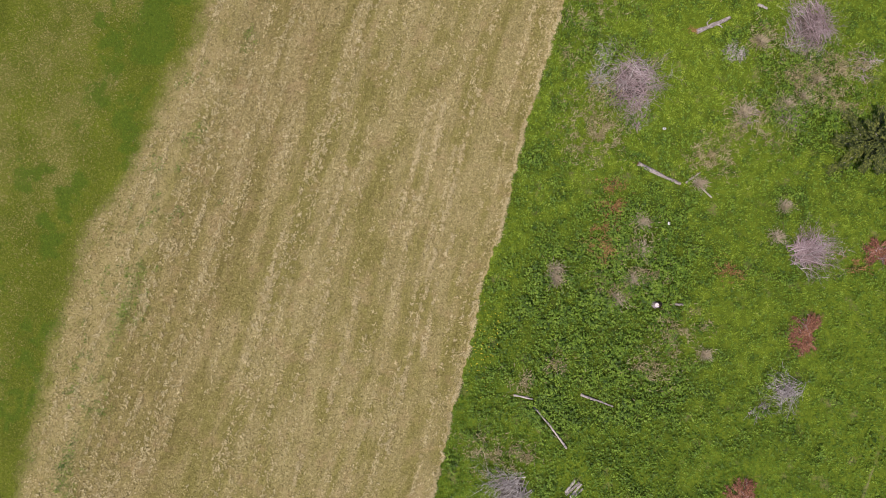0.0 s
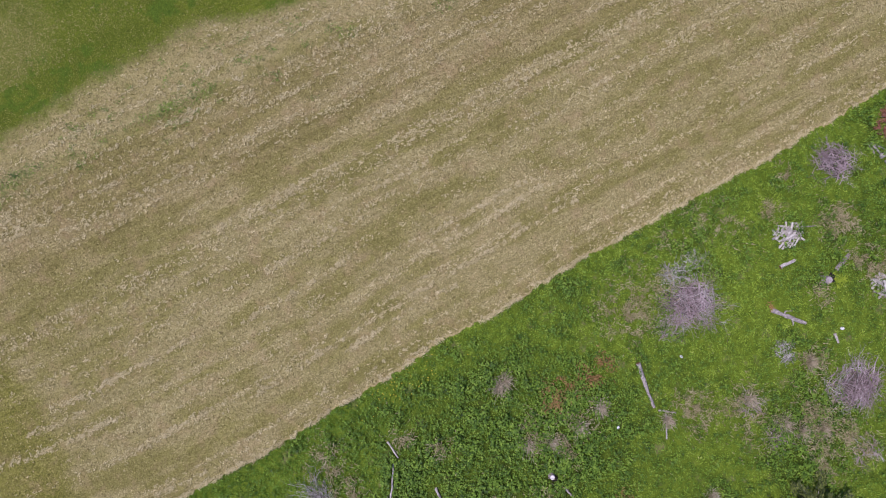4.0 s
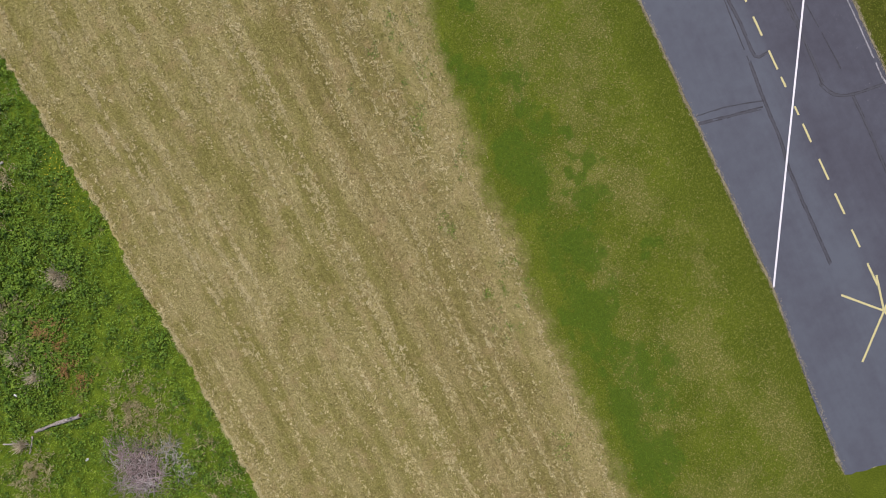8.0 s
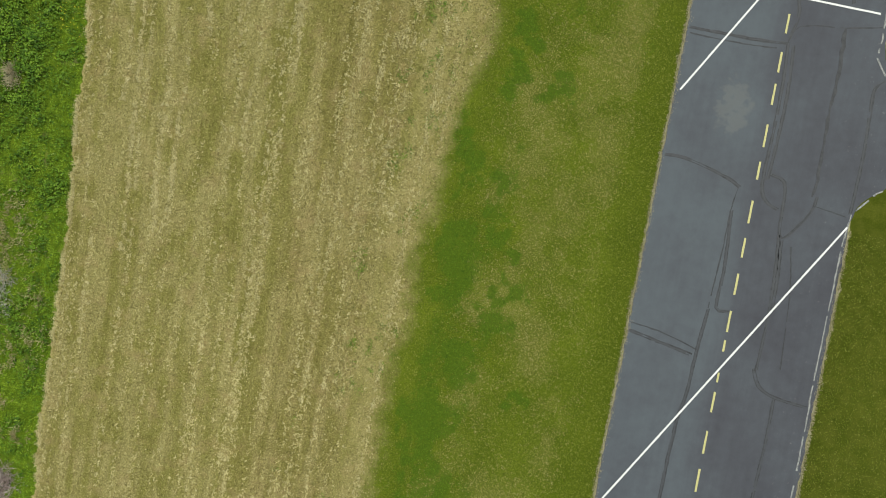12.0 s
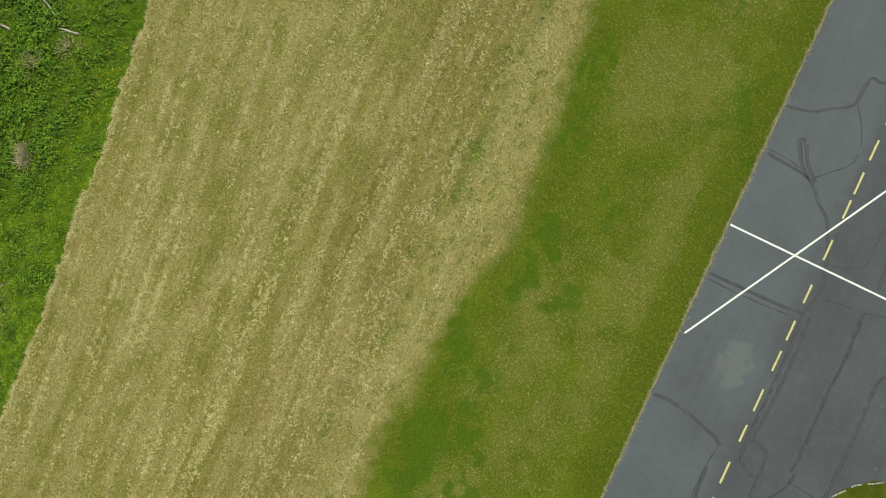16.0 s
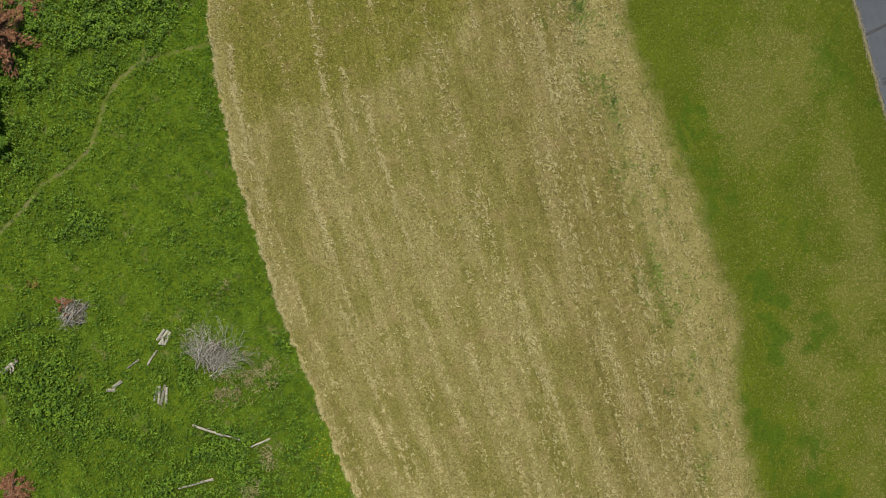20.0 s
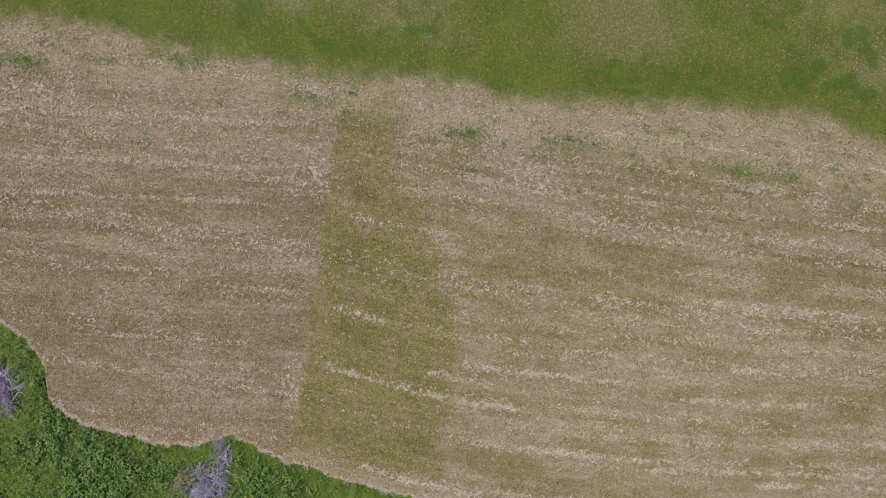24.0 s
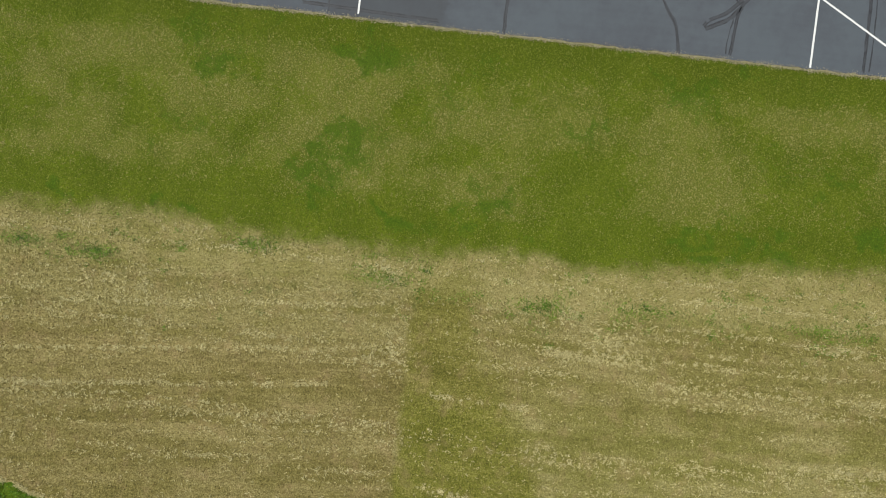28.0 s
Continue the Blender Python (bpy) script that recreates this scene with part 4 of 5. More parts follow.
def conifer(x, y, radius, height, label, seed, green=True, density=1.0):
    """Trunk, boughs in whorls and needle sprays."""
    r = random.Random(seed)
    top = thing("conifer_tree", x, y, ground_z(x, y) - 0.03, r.uniform(0, 360), label, "tree", "conifers in the meadow")
    bm = bmesh.new()
    tube(bm, [(0, 0, 0), (0.02, 0, height * 0.4), (0, 0.02, height * 0.75), (0, 0, height * 0.97)], [0.05 * radius + 0.04, 0.04 * radius + 0.03, 0.025 * radius + 0.01, 0.01], 7)
    part("trunk", bm, BARK, top)
    tris, boughs = [], bmesh.new()
    whorls = max(5, int(height * 1.5))
    for k in range(whorls):
        t = (k + 0.4) / whorls
        z = height * (0.1 + 0.87 * t)
        reach = radius * (1 - t) ** 0.75
        n = 7 if t < 0.6 else 5
        for j in range(n):
            h = math.tau * j / n + r.uniform(-0.3, 0.3) + k
            length = reach * r.uniform(0.5, 1.25) + 0.12
            rise = length * r.uniform(0.05, 0.35)
            tube(boughs, [(0, 0, z), (math.cos(h) * length * 0.5, math.sin(h) * length * 0.5, z + rise * 0.5 - 0.06 * length), (math.cos(h) * length, math.sin(h) * length, z + rise - 0.25 * length)], [0.02, 0.013, 0.005], 3)
            needle_spray(r, (0, 0, z), h, length, rise, 0.25 * length, int((22 + 40 * length) * density), 0.17, tris)
    part("boughs", boughs, BARK if green else TWIG, top)
    soup("crown", np.array([[tuple(v) for v in t] for t in tris]), 3, NEEDLE if green else RUST, top)
    return top


def shrub(x, y, radius, height, label, seed):
    """A round leafy bush: stems and lobes of broad leaves with gaps between them."""
    r = random.Random(seed)
    g = np.random.default_rng(seed)
    top = thing("shrub", x, y, ground_z(x, y) - 0.02, r.uniform(0, 360), label, "shrub", "bushes by the fallen tree")
    lobes = []
    for k in range(9):
        a, q = r.uniform(0, math.tau), math.sqrt(r.random()) * 0.8
        tip = Vector((radius * q * math.cos(a), radius * q * math.sin(a), height * (1.0 - 0.55 * q * q) * r.uniform(0.75, 1.0)))
        bm = bmesh.new()
        tube(bm, [(0.03 * math.cos(a), 0.03 * math.sin(a), 0), tip * 0.5 + Vector((0, 0, 0.1 * height)), tip], [0.025, 0.017, 0.006], 4)
        part("stem", bm, BARK, top)
        lobes.append((tip, radius * r.uniform(0.28, 0.45)))
    leaves = []
    for tip, size in lobes:
        n = 260
        v = g.normal(0, 1, (n, 3))
        v /= np.linalg.norm(v, axis=1)[:, None]
        v[:, 2] = np.abs(v[:, 2]) * 0.8 - 0.15
        p = np.array(tip) + v * size * g.uniform(0.6, 1.05, (n, 1)) - (0, 0, size * 0.3)
        h = np.arctan2(v[:, 1], v[:, 0]) + g.normal(0, 0.7, n)
        d = np.stack([np.cos(h), np.sin(h), g.uniform(-0.7, 0.3, n)], 1)
        w = np.stack([-np.sin(h), np.cos(h), g.uniform(-0.4, 0.4, n)], 1)
        L = g.uniform(0.07, 0.13, (n, 1))
        leaves.append(np.stack([p, p + d * L * 0.5 + w * L * 0.35, p + d * L, p + d * L * 0.5 - w * L * 0.35], 1))
    soup("crown", np.concatenate(leaves), 4, LEAF, top)
    return top


def rusty_heap(x, y, rx, ry, turn, label, seed, twigs=40, needles=1500):
    """Dead conifer boughs lying in a low heap, their needles rust-brown."""
    r = random.Random(seed)
    top = thing("dead_bough_heap", x, y, ground_z(x, y), turn, label, "dead branches", "rust-brown dead boughs")
    tris = []
    for k in range(twigs):
        a, q = r.uniform(0, math.tau), r.random() * 0.6
        bx, by = rx * q * math.cos(a), ry * q * math.sin(a)
        h = math.atan2(by, bx) + r.gauss(0, 0.7) + (math.pi if k % 4 == 0 else 0)
        bm = bmesh.new()
        length = (rx + ry) * r.uniform(0.15, 0.36) * (1.25 - q)
        twig_run(r, bm, (bx, by, r.uniform(0.1, 0.34)), h, length, 0.02, 0.15, 2)
        part("bough", bm, RUST if k % 4 else TWIG, top)
        needle_spray(r, (bx, by, r.uniform(0.15, 0.4)), h, length, 0.15, 0.3, needles // twigs, 0.12, tris)
    soup("needles", np.array([[tuple(v) for v in t] for t in tris]), 3, RUST, top)
    return top


def boulder(x, y, size, label, seed, name="stone"):
    r = random.Random(seed)
    bm = bmesh.new()
    bmesh.ops.create_icosphere(bm, subdivisions=2, radius=size)
    for v in bm.verts:
        v.co = Vector((v.co.x * 1.15, v.co.y * 0.85, v.co.z * 0.6)) * r.uniform(0.9, 1.08)
    ob = link_bm(name, bm, STONE)
    ob.matrix_basis = pose(x, y, ground_z(x, y) + size * 0.3 + 0.06, 0, 0, r.uniform(0, 180))
    return tagged(ob, label, "stone")


def stump(x, y, size, label, seed, face=STUMP):
    """A low sawn stump with root flares and a near-black disc beside it, painted as a shaded hollow."""
    r = random.Random(seed)
    top = thing("tree_stump", x, y, ground_z(x, y), r.uniform(0, 360), label, "stump")
    bm = bmesh.new()
    tube(bm, [(0, 0, -0.02), (0, 0, 0.12), (0.01, 0, 0.3)], [size * 0.75, size * 0.55, size * 0.5], 11)
    for v in bm.verts:
        v.co.xy *= r.uniform(0.88, 1.12)
    trunk = part("trunk", bm, STUMP, top)
    bm = bmesh.new()
    tube(bm, [(0.01, 0, 0.3), (0.01, 0, 0.315)], [size * 0.46, size * 0.44], 11)
    part("cut_face", bm, face, trunk, "weathered sawn face")
    for k in range(5):
        a = math.tau * k / 5 + r.uniform(-0.4, 0.4)
        bm = bmesh.new()
        d = Vector((math.cos(a), math.sin(a), 0))
        tube(bm, [d * size * 0.4 + Vector((0, 0, 0.12)), d * size * 0.65 + Vector((0, 0, 0.07)), d * size * 0.95 + Vector((0, 0, 0.01))], [size * 0.16, size * 0.11, size * 0.04], 5)
        part("root", bm, STUMP, trunk)
    # raised disc, coloured near-black in place of the shade inside a hollow
    bm = bmesh.new()
    tube(bm, [(size * 0.6, size * 0.45, 0.05), (size * 0.72, size * 0.52, 0.14)], [size * 0.75, size * 0.6], 9)
    part("hollow", bm, HOLLOW_SHADE, top, "near-black disc painted as the shade in a hollow")
    return top


# brush piles
brush_pile(7.3, 13.6, 2.4, 1.9, 70, 58, "large heap of grey-brown cut branches on green grass", 21, pale=0.2)
brush_pile(8.2, 11.9, 1.25, 1.0, 120, 18, "thin brown twigs trailing from a larger heap", 39, low=0.3)
brush_pile(5.4, 13.5, 1.3, 1.0, 60, 15, "pale bleached sticks leaning from a larger heap", 40, TWIG_PALE, low=0.1, pale=0.9)
brush_pile(5.0, 14.9, 0.9, 0.8, 20, 11, "thin spread of bleached grey twigs beside a larger heap", 22, TWIG_PALE, low=0.3)
brush_pile(16.3, 20.7, 2.25, 1.7, 110, 56, "dense purple-grey heap of cut branches", 23, pale=0.12)
brush_pile(21.1, 7.6, 1.35, 1.25, 25, 46, "purple-grey cut branches spread like a fan", 24, style="fan", pale=0.1)
brush_pile(22.7, -0.8, 1.1, 0.8, 205, 24, "small pale grey fan of cut twigs", 25, TWIG_PALE, style="fan")
brush_pile(21.6, -2.6, 1.0, 0.5, 60, 9, "few thin bleached twigs in the grass", 26, TWIG_PALE, low=0.35)
brush_pile(9.0, -12.55, 1.45, 1.3, 232, 30, "wide grey tangle of cut branches spread like a fan", 27, TWIG_PALE, style="fan", pale=0.3)
brush_pile(9.9, -13.45, 0.9, 1.3, 10, 8, "long bleached branches leaning from the tangle", 28, TWIG_PALE, low=0.3)
brush_pile(3.2, 25.4, 1.6, 1.3, 40, 40, "round brown-grey heap of thin branches by the field edge", 29, pale=0.15)
brush_pile(5.8, -38.8, 1.6, 1.4, 0, 46, "dense bleached grey heap of cut branches by the field edge", 30, TWIG_PALE, pale=0.6)
brush_pile(4.0, -38.3, 1.5, 0.8, 10, 14, "bleached twigs trailing from a heap", 31, TWIG_PALE, low=0.3)
brush_pile(10.9, -36.4, 1.3, 1.2, 50, 30, "loose grey heap of branches in tall grass", 32, TWIG_PALE, pale=0.3)
brush_pile(16.4, -17.05, 1.2, 1.0, 30, 22, "grey branches mixed with rusty boughs", 33, TWIG_PALE)
brush_pile(2.2, -51.9, 1.8, 1.5, 30, 44, "dense purple-grey heap of branches by the field edge", 34, pale=0.5)
brush_pile(20.3, 19.7, 1.3, 1.1, 10, 14, "sparse thin brown-grey twigs in green grass", 35, low=0.3)
brush_pile(17.2, 15.3, 1.3, 1.0, 70, 14, "sparse purple-grey dead stalks in the grass", 36, low=0.35)
brush_pile(14.6, 14.3, 1.4, 0.9, 10, 12, "thin tan dead stalks in the grass", 37, low=0.35)
brush_pile(12.6, 17.6, 0.85, 0.7, 40, 20, "little heap of bleached sticks", 38, TWIG_PALE, low=0.2)

# logs and sticks
log(9.3, 9.1, 12.2, 8.8, 0.25, "grey weathered log with a rotten brown end on grass", 1, 0, BROWN)
log(9.9, 18.0, 11.5, 19.5, 0.27, "grey weathered log with a broken limb on grass", 2, 2)
log(11.3, -8.9, 8.5, -7.2, 0.13, "long thin grey pole lying in green plants", 3, 1)
log(11.0, -5.5, 13.1, -5.5, 0.15, "short pale grey log sunk in leafy plants", 4, 0)
log(7.1, -7.0, 8.3, -6.8, 0.12, "thin pale stick in the grass", 5, 1, name="stick")
log(9.3, 22.7, 8.8, 23.8, 0.26, "short pale weathered log beside a stump", 6)
log(7.7, 19.6, 7.7, 20.6, 0.24, "short pale log beside the split wood", 7, 0, BROWN)
log(12.9, 20.95, 13.5, 20.9, 0.18, "short pale stick of wood on grass", 8, name="stick")
log(12.95, -13.05, 12.2, -13.7, 0.12, "thin bleached pole beside split wood", 9, 1, name="stick")
log(13.4, -13.45, 14.2, -13.15, 0.1, "broken bleached stick in the grass", 10, 1, name="stick")
log(12.9, 9.3, 14.3, 8.7, 0.13, "broken bleached sticks by a log", 11, 2, name="stick")
log(12.5, 9.0, 13.1, 9.9, 0.1, "thin pale broken stick by a log", 12, 0, name="stick")
log(14.4, 1.7, 15.1, 1.95, 0.14, "short grey plank of wood in the grass", 13, name="stick")
log(13.7, -42.7, 11.9, -43.6, 0.24, "grey dead trunk with broken limbs in tall weeds", 14, 3)
log(20.4, -15.3, 21.5, -14.8, 0.28, "rotten grey stump wood beside leafy shrubs", 16, 2)

def fallen_tree(x0, y0, x1, y1, thick, label, seed):
    """A toppled dead tree: bent tapering trunk, limbs swept towards the tip, brown dead twigs and needles along them."""
    r = random.Random(seed)
    length = math.hypot(x1 - x0, y1 - y0)
    top = thing("fallen_tree", x0, y0, ground_z(x0, y0), math.degrees(math.atan2(y1 - y0, x1 - x0)), label, "dead tree")
    stems = []
    for sway, reach, k in ((-0.05, 1.0, 0.5), (0.3, 0.8, 0.34), (-0.34, 0.9, 0.38), (0.12, 0.66, 0.3)):
        pts = [Vector((length * reach * t, sway * length * 0.55 * t + 0.1 * math.sin(5 * t + 9 * sway) + r.uniform(-0.04, 0.04), 0.2 + 0.35 * t * (1 - t))) for t in (0, 0.15, 0.3, 0.45, 0.6, 0.75, 0.9, 1.0)]
        bm = bmesh.new()
        tube(bm, pts, [thick * k * (1 - 0.85 * i / 7) for i in range(8)], 7)
        stem = part("trunk" if not stems else "stem", bm, BARK, top, "bleached bare stem")
        stems.append((pts, stem))
    tris = []
    for k in range(64):
        pts, stem = stems[k % 4]
        t = r.uniform(0.15, 0.97)
        i = min(int(t * 7), 6)
        base = pts[i].lerp(pts[i + 1], t * 7 - i)
        h = (1 if r.random() < 0.5 else -1) * r.uniform(0.15, 0.6)
        reach = r.uniform(0.4, 1.1) * (1.15 - 0.5 * abs(t - 0.55))
        bm = bmesh.new()
        twig_run(r, bm, base, h, reach, r.uniform(0.012, 0.028), r.uniform(-0.15, 0.2), 2)
        part("limb", bm, BARK if k % 5 == 0 else TWIG, stem)
        needle_spray(r, (base.x, base.y, 0.12), h * 1.3, reach, 0.0, 0.1, 34, 0.1, tris)
    soup("dead_needles", np.array([[tuple(v) for v in t] for t in tris]), 3, RUST_WEED, top)
    return top


# split wood
loose_heap(6.05, 20.9, 0.9, 64, "tumbled heap of pale grey split firewood", 3)
log(5.9, 21.5, 6.3, 22.6, 0.1, "thin pale pole on the firewood", 17, name="stick")
firewood(4.8, 28.6, 15, [(-0.7, 0, 80, 0.7, 0.3, 0), (-0.25, 0.05, 85, 0.7, 0.3, 0), (0.25, 0, 75, 0.72, 0.3, 0), (0.7, 0.1, 62, 0.75, 0.22, 0), (0.95, 0.12, 55, 0.8, 0.16, 0)], "row of pale split logs on grass", 4)
loose_heap(11.4, 24.9, 0.75, 34, "tumbled heap of pale split firewood", 5)
firewood(11.55, -14.4, 45, [(0, 0.24, 5, 0.85, 0.17, 0), (0.05, 0.02, 0, 0.95, 0.2, 0), (0, -0.22, -6, 0.8, 0.17, 0), (0.2, 0.08, 35, 0.55, 0.14, 1), (0.1, -0.05, -40, 0.5, 0.13, 1)], "four pale split logs side by side in the grass", 6)
firewood(12.6, -11.15, 66, [(0, 0.3, 4, 0.95, 0.16, 0), (0, 0.1, -2, 1.15, 0.17, 0), (0.05, -0.12, 3, 1.1, 0.17, 0), (0, -0.32, -3, 0.9, 0.15, 0)], "four long pale split logs side by side in the grass", 7)
firewood(15.2, -12.3, 0, [(-0.2, -0.1, 20, 0.6, 0.22, 0), (0.25, 0.15, -15, 0.5, 0.22, 0)], "two short pale split logs in the grass", 8)
firewood(3.6, 28.1, 20, [(0, 0, 0, 1.0, 0.14, 0), (0.1, 0.25, 20, 0.8, 0.12, 0), (-0.2, -0.2, -10, 0.7, 0.12, 0)], "few bleached split sticks by rusty boughs", 9)

# stumps and stones
stump(9.65, 21.9, 0.46, "grey sawn stump with a dark hollow", 1)
stump(13.4, 1.3, 0.3, "small sawn stump with a bleached white face among green plants", 2, PALE_FACE)
boulder(10.1, 11.7, 0.1, "small white stone on grass", 1)
boulder(12.8, 21.5, 0.12, "white stone on grass", 2)
boulder(12.4, 6.3, 0.1, "pale stone in the grass", 3)

# rusty dead boughs and conifers
rusty_heap(22.6, 2.8, 1.6, 1.0, 100, "rust-red dead conifer boughs in a low heap", 41, 44, 1900)
rusty_heap(22.5, -7.9, 1.4, 1.2, 30, "rust-red dead conifer boughs on grass", 42)
rusty_heap(25.2, 9.0, 1.3, 1.0, 15, "rust-brown dead boughs in green grass", 43)
rusty_heap(2.5, 29.4, 1.2, 1.1, 60, "rust-red dead boughs by the field edge", 44)
rusty_heap(16.7, -17.7, 1.0, 0.6, 80, "rust-brown dead boughs beside grey branches", 45, 9, 260)
rusty_heap(14.4, -35.6, 1.4, 1.1, 20, "orange-brown dead conifer boughs", 47, 16, 1600)
conifer(21.9, 14.8, 2.2, 4.2, "dark green bushy conifer growing in the meadow", 51, density=1.9)
conifer(15.9, -33.9, 2.0, 3.2, "dead conifer with rust-brown needles", 52, green=False, density=1.4)
for k, (x, y, radius, height, label) in enumerate([(17.4, -30.7, 0.75, 1.1, "bright green leafy bush"), (17.8, -29.2, 0.7, 1.2, "bright green leafy bush"), (17.9, -27.9, 0.65, 1.1, "small green leafy bush at the edge of a thicket"), (19.9, -29.0, 0.9, 1.4, "broad green leafy bush beside a fallen trunk"), (18.9, -30.2, 0.6, 0.9, "low green leafy bush in a thicket")]):
    shrub(x, y, radius, height, label, 60 + k)
fallen_tree(20.0, -27.5, 22.4, -22.6, 0.19, "fallen dead tree, bleached trunk with brown twigs, beside green bushes", 15)

# ---- grass, leaves and straw ----
def scatter_tris(x, y, z, size, width, lift, lean_dir=None):
    """Loose blades: a base edge on the ground and a raised tip."""
    n = len(x)
    h = rng.uniform(0, math.tau, n) if lean_dir is None else lean_dir
    c, s = np.cos(h), np.sin(h)
    V = np.empty((n, 3, 3))
    V[:, 0] = np.stack([x - s * width, y + c * width, z], 1)
    V[:, 1] = np.stack([x + s * width, y - c * width, z], 1)
    V[:, 2] = np.stack([x + c * size, y + s * size, z + lift], 1)
    return V


def field_points(n):
    y = rng.uniform(-61, 41, n)
    a, b = lawn_edge(y), meadow_edge(y)
    x = a - 2.0 + rng.random(n) * (b - a + 1.9)
    fringe = lawn_fringe(x, y) - 0.1 + rng.normal(0, 0.45, n)
    ok = x > fringe
    return x[ok], y[ok]


def strew_straw():
    x, y = field_points(215000)
    n = len(x)
    h = rng.normal(math.pi / 2, 0.9, n) + math.pi * rng.integers(0, 2, n)
    tone = stripe(x, y)
    V = scatter_tris(x, y, rng.uniform(0.005, 0.035, n), rng.uniform(0.05, 0.17, n), rng.uniform(0.008, 0.02, n), rng.uniform(-0.01, 0.05, n), h)
    south = (y < -34.4) & (x > -13.0)
    pick = (rng.random(n) < np.where(south, 0.35, 1.0)) & (rng.random(n) < np.clip(1.9 * tone - 0.35, 0.06, 0.95))
    tagged(soup("straw", V[pick], 3, STRAW), "short cut dry straw lying on the field", "straw", kind="stuff")
    # standing stubble, still green where the rows are thin
    x, y = field_points(430000)
    n = len(x)
    tone = stripe(x, y) + rng.normal(0, 0.12, n)
    keep = rng.random(n) < 0.5 + 0.5 * value_noise(x, y, 0.3, 24)
    V = scatter_tris(x, y, np.zeros(n), rng.uniform(0.02, 0.1, n), rng.uniform(0.012, 0.03, n), rng.uniform(0.012, 0.06, n))
    south = (y + 0.8 * (value_noise(x + 50, y + 50, 1.1, 45) - 0.5) < -34.5) & (x > -13.5 + rng.normal(0, 0.8, n))
    south |= (x > -16.8) & (x < -11.0 + rng.normal(0, 1.0, n)) & (rng.random(n) < 0.35)
    tone = tone - 0.3 * in_swath(x, y) * (0.5 + value_noise(x + 50, y + 50, 0.8, 47)) + 0.25 * (x < lawn_edge(y) + 2.4)
    tagged(soup("brown_stubble", V[keep & south], 3, BROWN_STRAW), "brown straw stubble of an older cut section", "stubble", kind="stuff")
    keep &= ~south
    tagged(soup("stubble", V[keep & (tone >= 0.38)], 3, STRAW), "standing straw stubble of the mown hay field", "stubble", kind="stuff")
    tagged(soup("green_stubble", V[keep & (tone < 0.38)], 3, AFTERMATH), "olive-green regrowth between the straw rows", "stubble", kind="stuff")
    # bleached wisps left along the rows
    rows = np.sort(rng.uniform(-21.5, 4.5, 110))
    strength = 0.75 * rng.random(len(rows)) ** 2.4
    k = rng.integers(0, len(rows), 225000)
    y = rng.uniform(-61, 41, len(k))
    bend = np.interp(y, MEADOW_Y[9:], np.array(MEADOW_X[9:]))
    u = rows[k] + rng.normal(0, 0.085, len(k)) + 0.06 * (value_noise(k * 3.7, y + 70, 2.5, 19) - 0.5)
    t = np.clip((u + 19) / (22 - bend), 0, 1)
    x = u + bend * t
    run = value_noise(k * 5.3 + 9, y + 70, 1.6, 18) * 0.5 + value_noise(x + 70, y + 70, 0.17, 17) * 0.5
    strip = (x > -16.6) & (x < -11.5 + rng.normal(0, 0.8, len(k)))
    ok = (run > 0.69 - 0.3 * strength[k] - 0.1 * strip) & (rng.random(len(k)) < 0.25 + 0.75 * strength[k] + 0.25 * strip) & (x > lawn_fringe(x, y) + 0.4) & (x < meadow_edge(y) - 0.1)
    ok &= ((in_swath(x, y) < 0.5) | (rng.random(len(k)) < 0.3)) & (rng.random(len(k)) < np.where(y < -20, 0.7, 1.0))
    stray = rng.random(len(k)) < 0.012
    x, y = np.where(stray, x + rng.normal(0, 0.5, len(k)), x), y
    ok = ok | (stray & (x > lawn_fringe(x, y) + 0.4) & (x < meadow_edge(y) - 0.1))
    x, y = x[ok], y[ok]
    # the stronger rows and heaps
    xs, ys = [x], [y]
    for rows in (PALE_ROWS, SOUTH_ROWS):
        for c, a, b, k in rows:
            m = int((b - a) * (50 if rows is SOUTH_ROWS else 90) * k)
            q = rng.uniform(a, b, m)
            u = c + rng.normal(0, 0.09, m) + 0.2 * (value_noise(q + 70, q * 0 + c * 7 + 90, 2.5, 20) - 0.5)
            bend = np.interp(q, MEADOW_Y[9:], np.array(MEADOW_X[9:]))
            w = u - 0.107 * (q + 50) if rows is SOUTH_ROWS else (22 * u + 19 * bend) / (22 - bend)
            on = value_noise(q + 70, q * 0 + c * 9 + 90, 1.1, 21) * 0.4 + value_noise(q + 70, w + 90, 0.15, 22) * 0.6 > 0.5
            xs.append(w[on])
            ys.append(q[on])
    for a, b, rx, ry in HAY_SPOTS:
        m = int(480 * (rx * ry) ** 0.7)
        w, q = rng.normal(a, rx * 0.7, m), rng.normal(b, ry * 0.7, m)
        on = value_noise(w + 70, q + 70, 0.16, 23) * 0.65 + value_noise(w + 70, q + 70, 0.6, 25) * 0.35 > 0.53
        xs.append(w[on])
        ys.append(q[on])
    x, y = np.concatenate(xs), np.concatenate(ys)
    each = 3
    r = rng.uniform(0.02, 0.05, len(x)).repeat(each)
    px = x.repeat(each) + rng.normal(0, 1, len(r)) * r * 0.6
    py = y.repeat(each) + rng.normal(0, 1, len(r)) * r * 1.3
    V = scatter_tris(px, py, rng.uniform(0.02, 0.08, len(r)), rng.uniform(0.05, 0.15, len(r)), rng.uniform(0.015, 0.03, len(r)), rng.uniform(-0.01, 0.06, len(r)))
    tagged(soup("straw_wisps", V, 3, PALE_STRAW), "bleached wisps of hay along the mown rows", "hay", kind="stuff")
    # green weeds coming up in the dried margin
    m = 900
    y = rng.uniform(-61, 41, m)
    x = rng.normal(-17.6, 1.3, m)
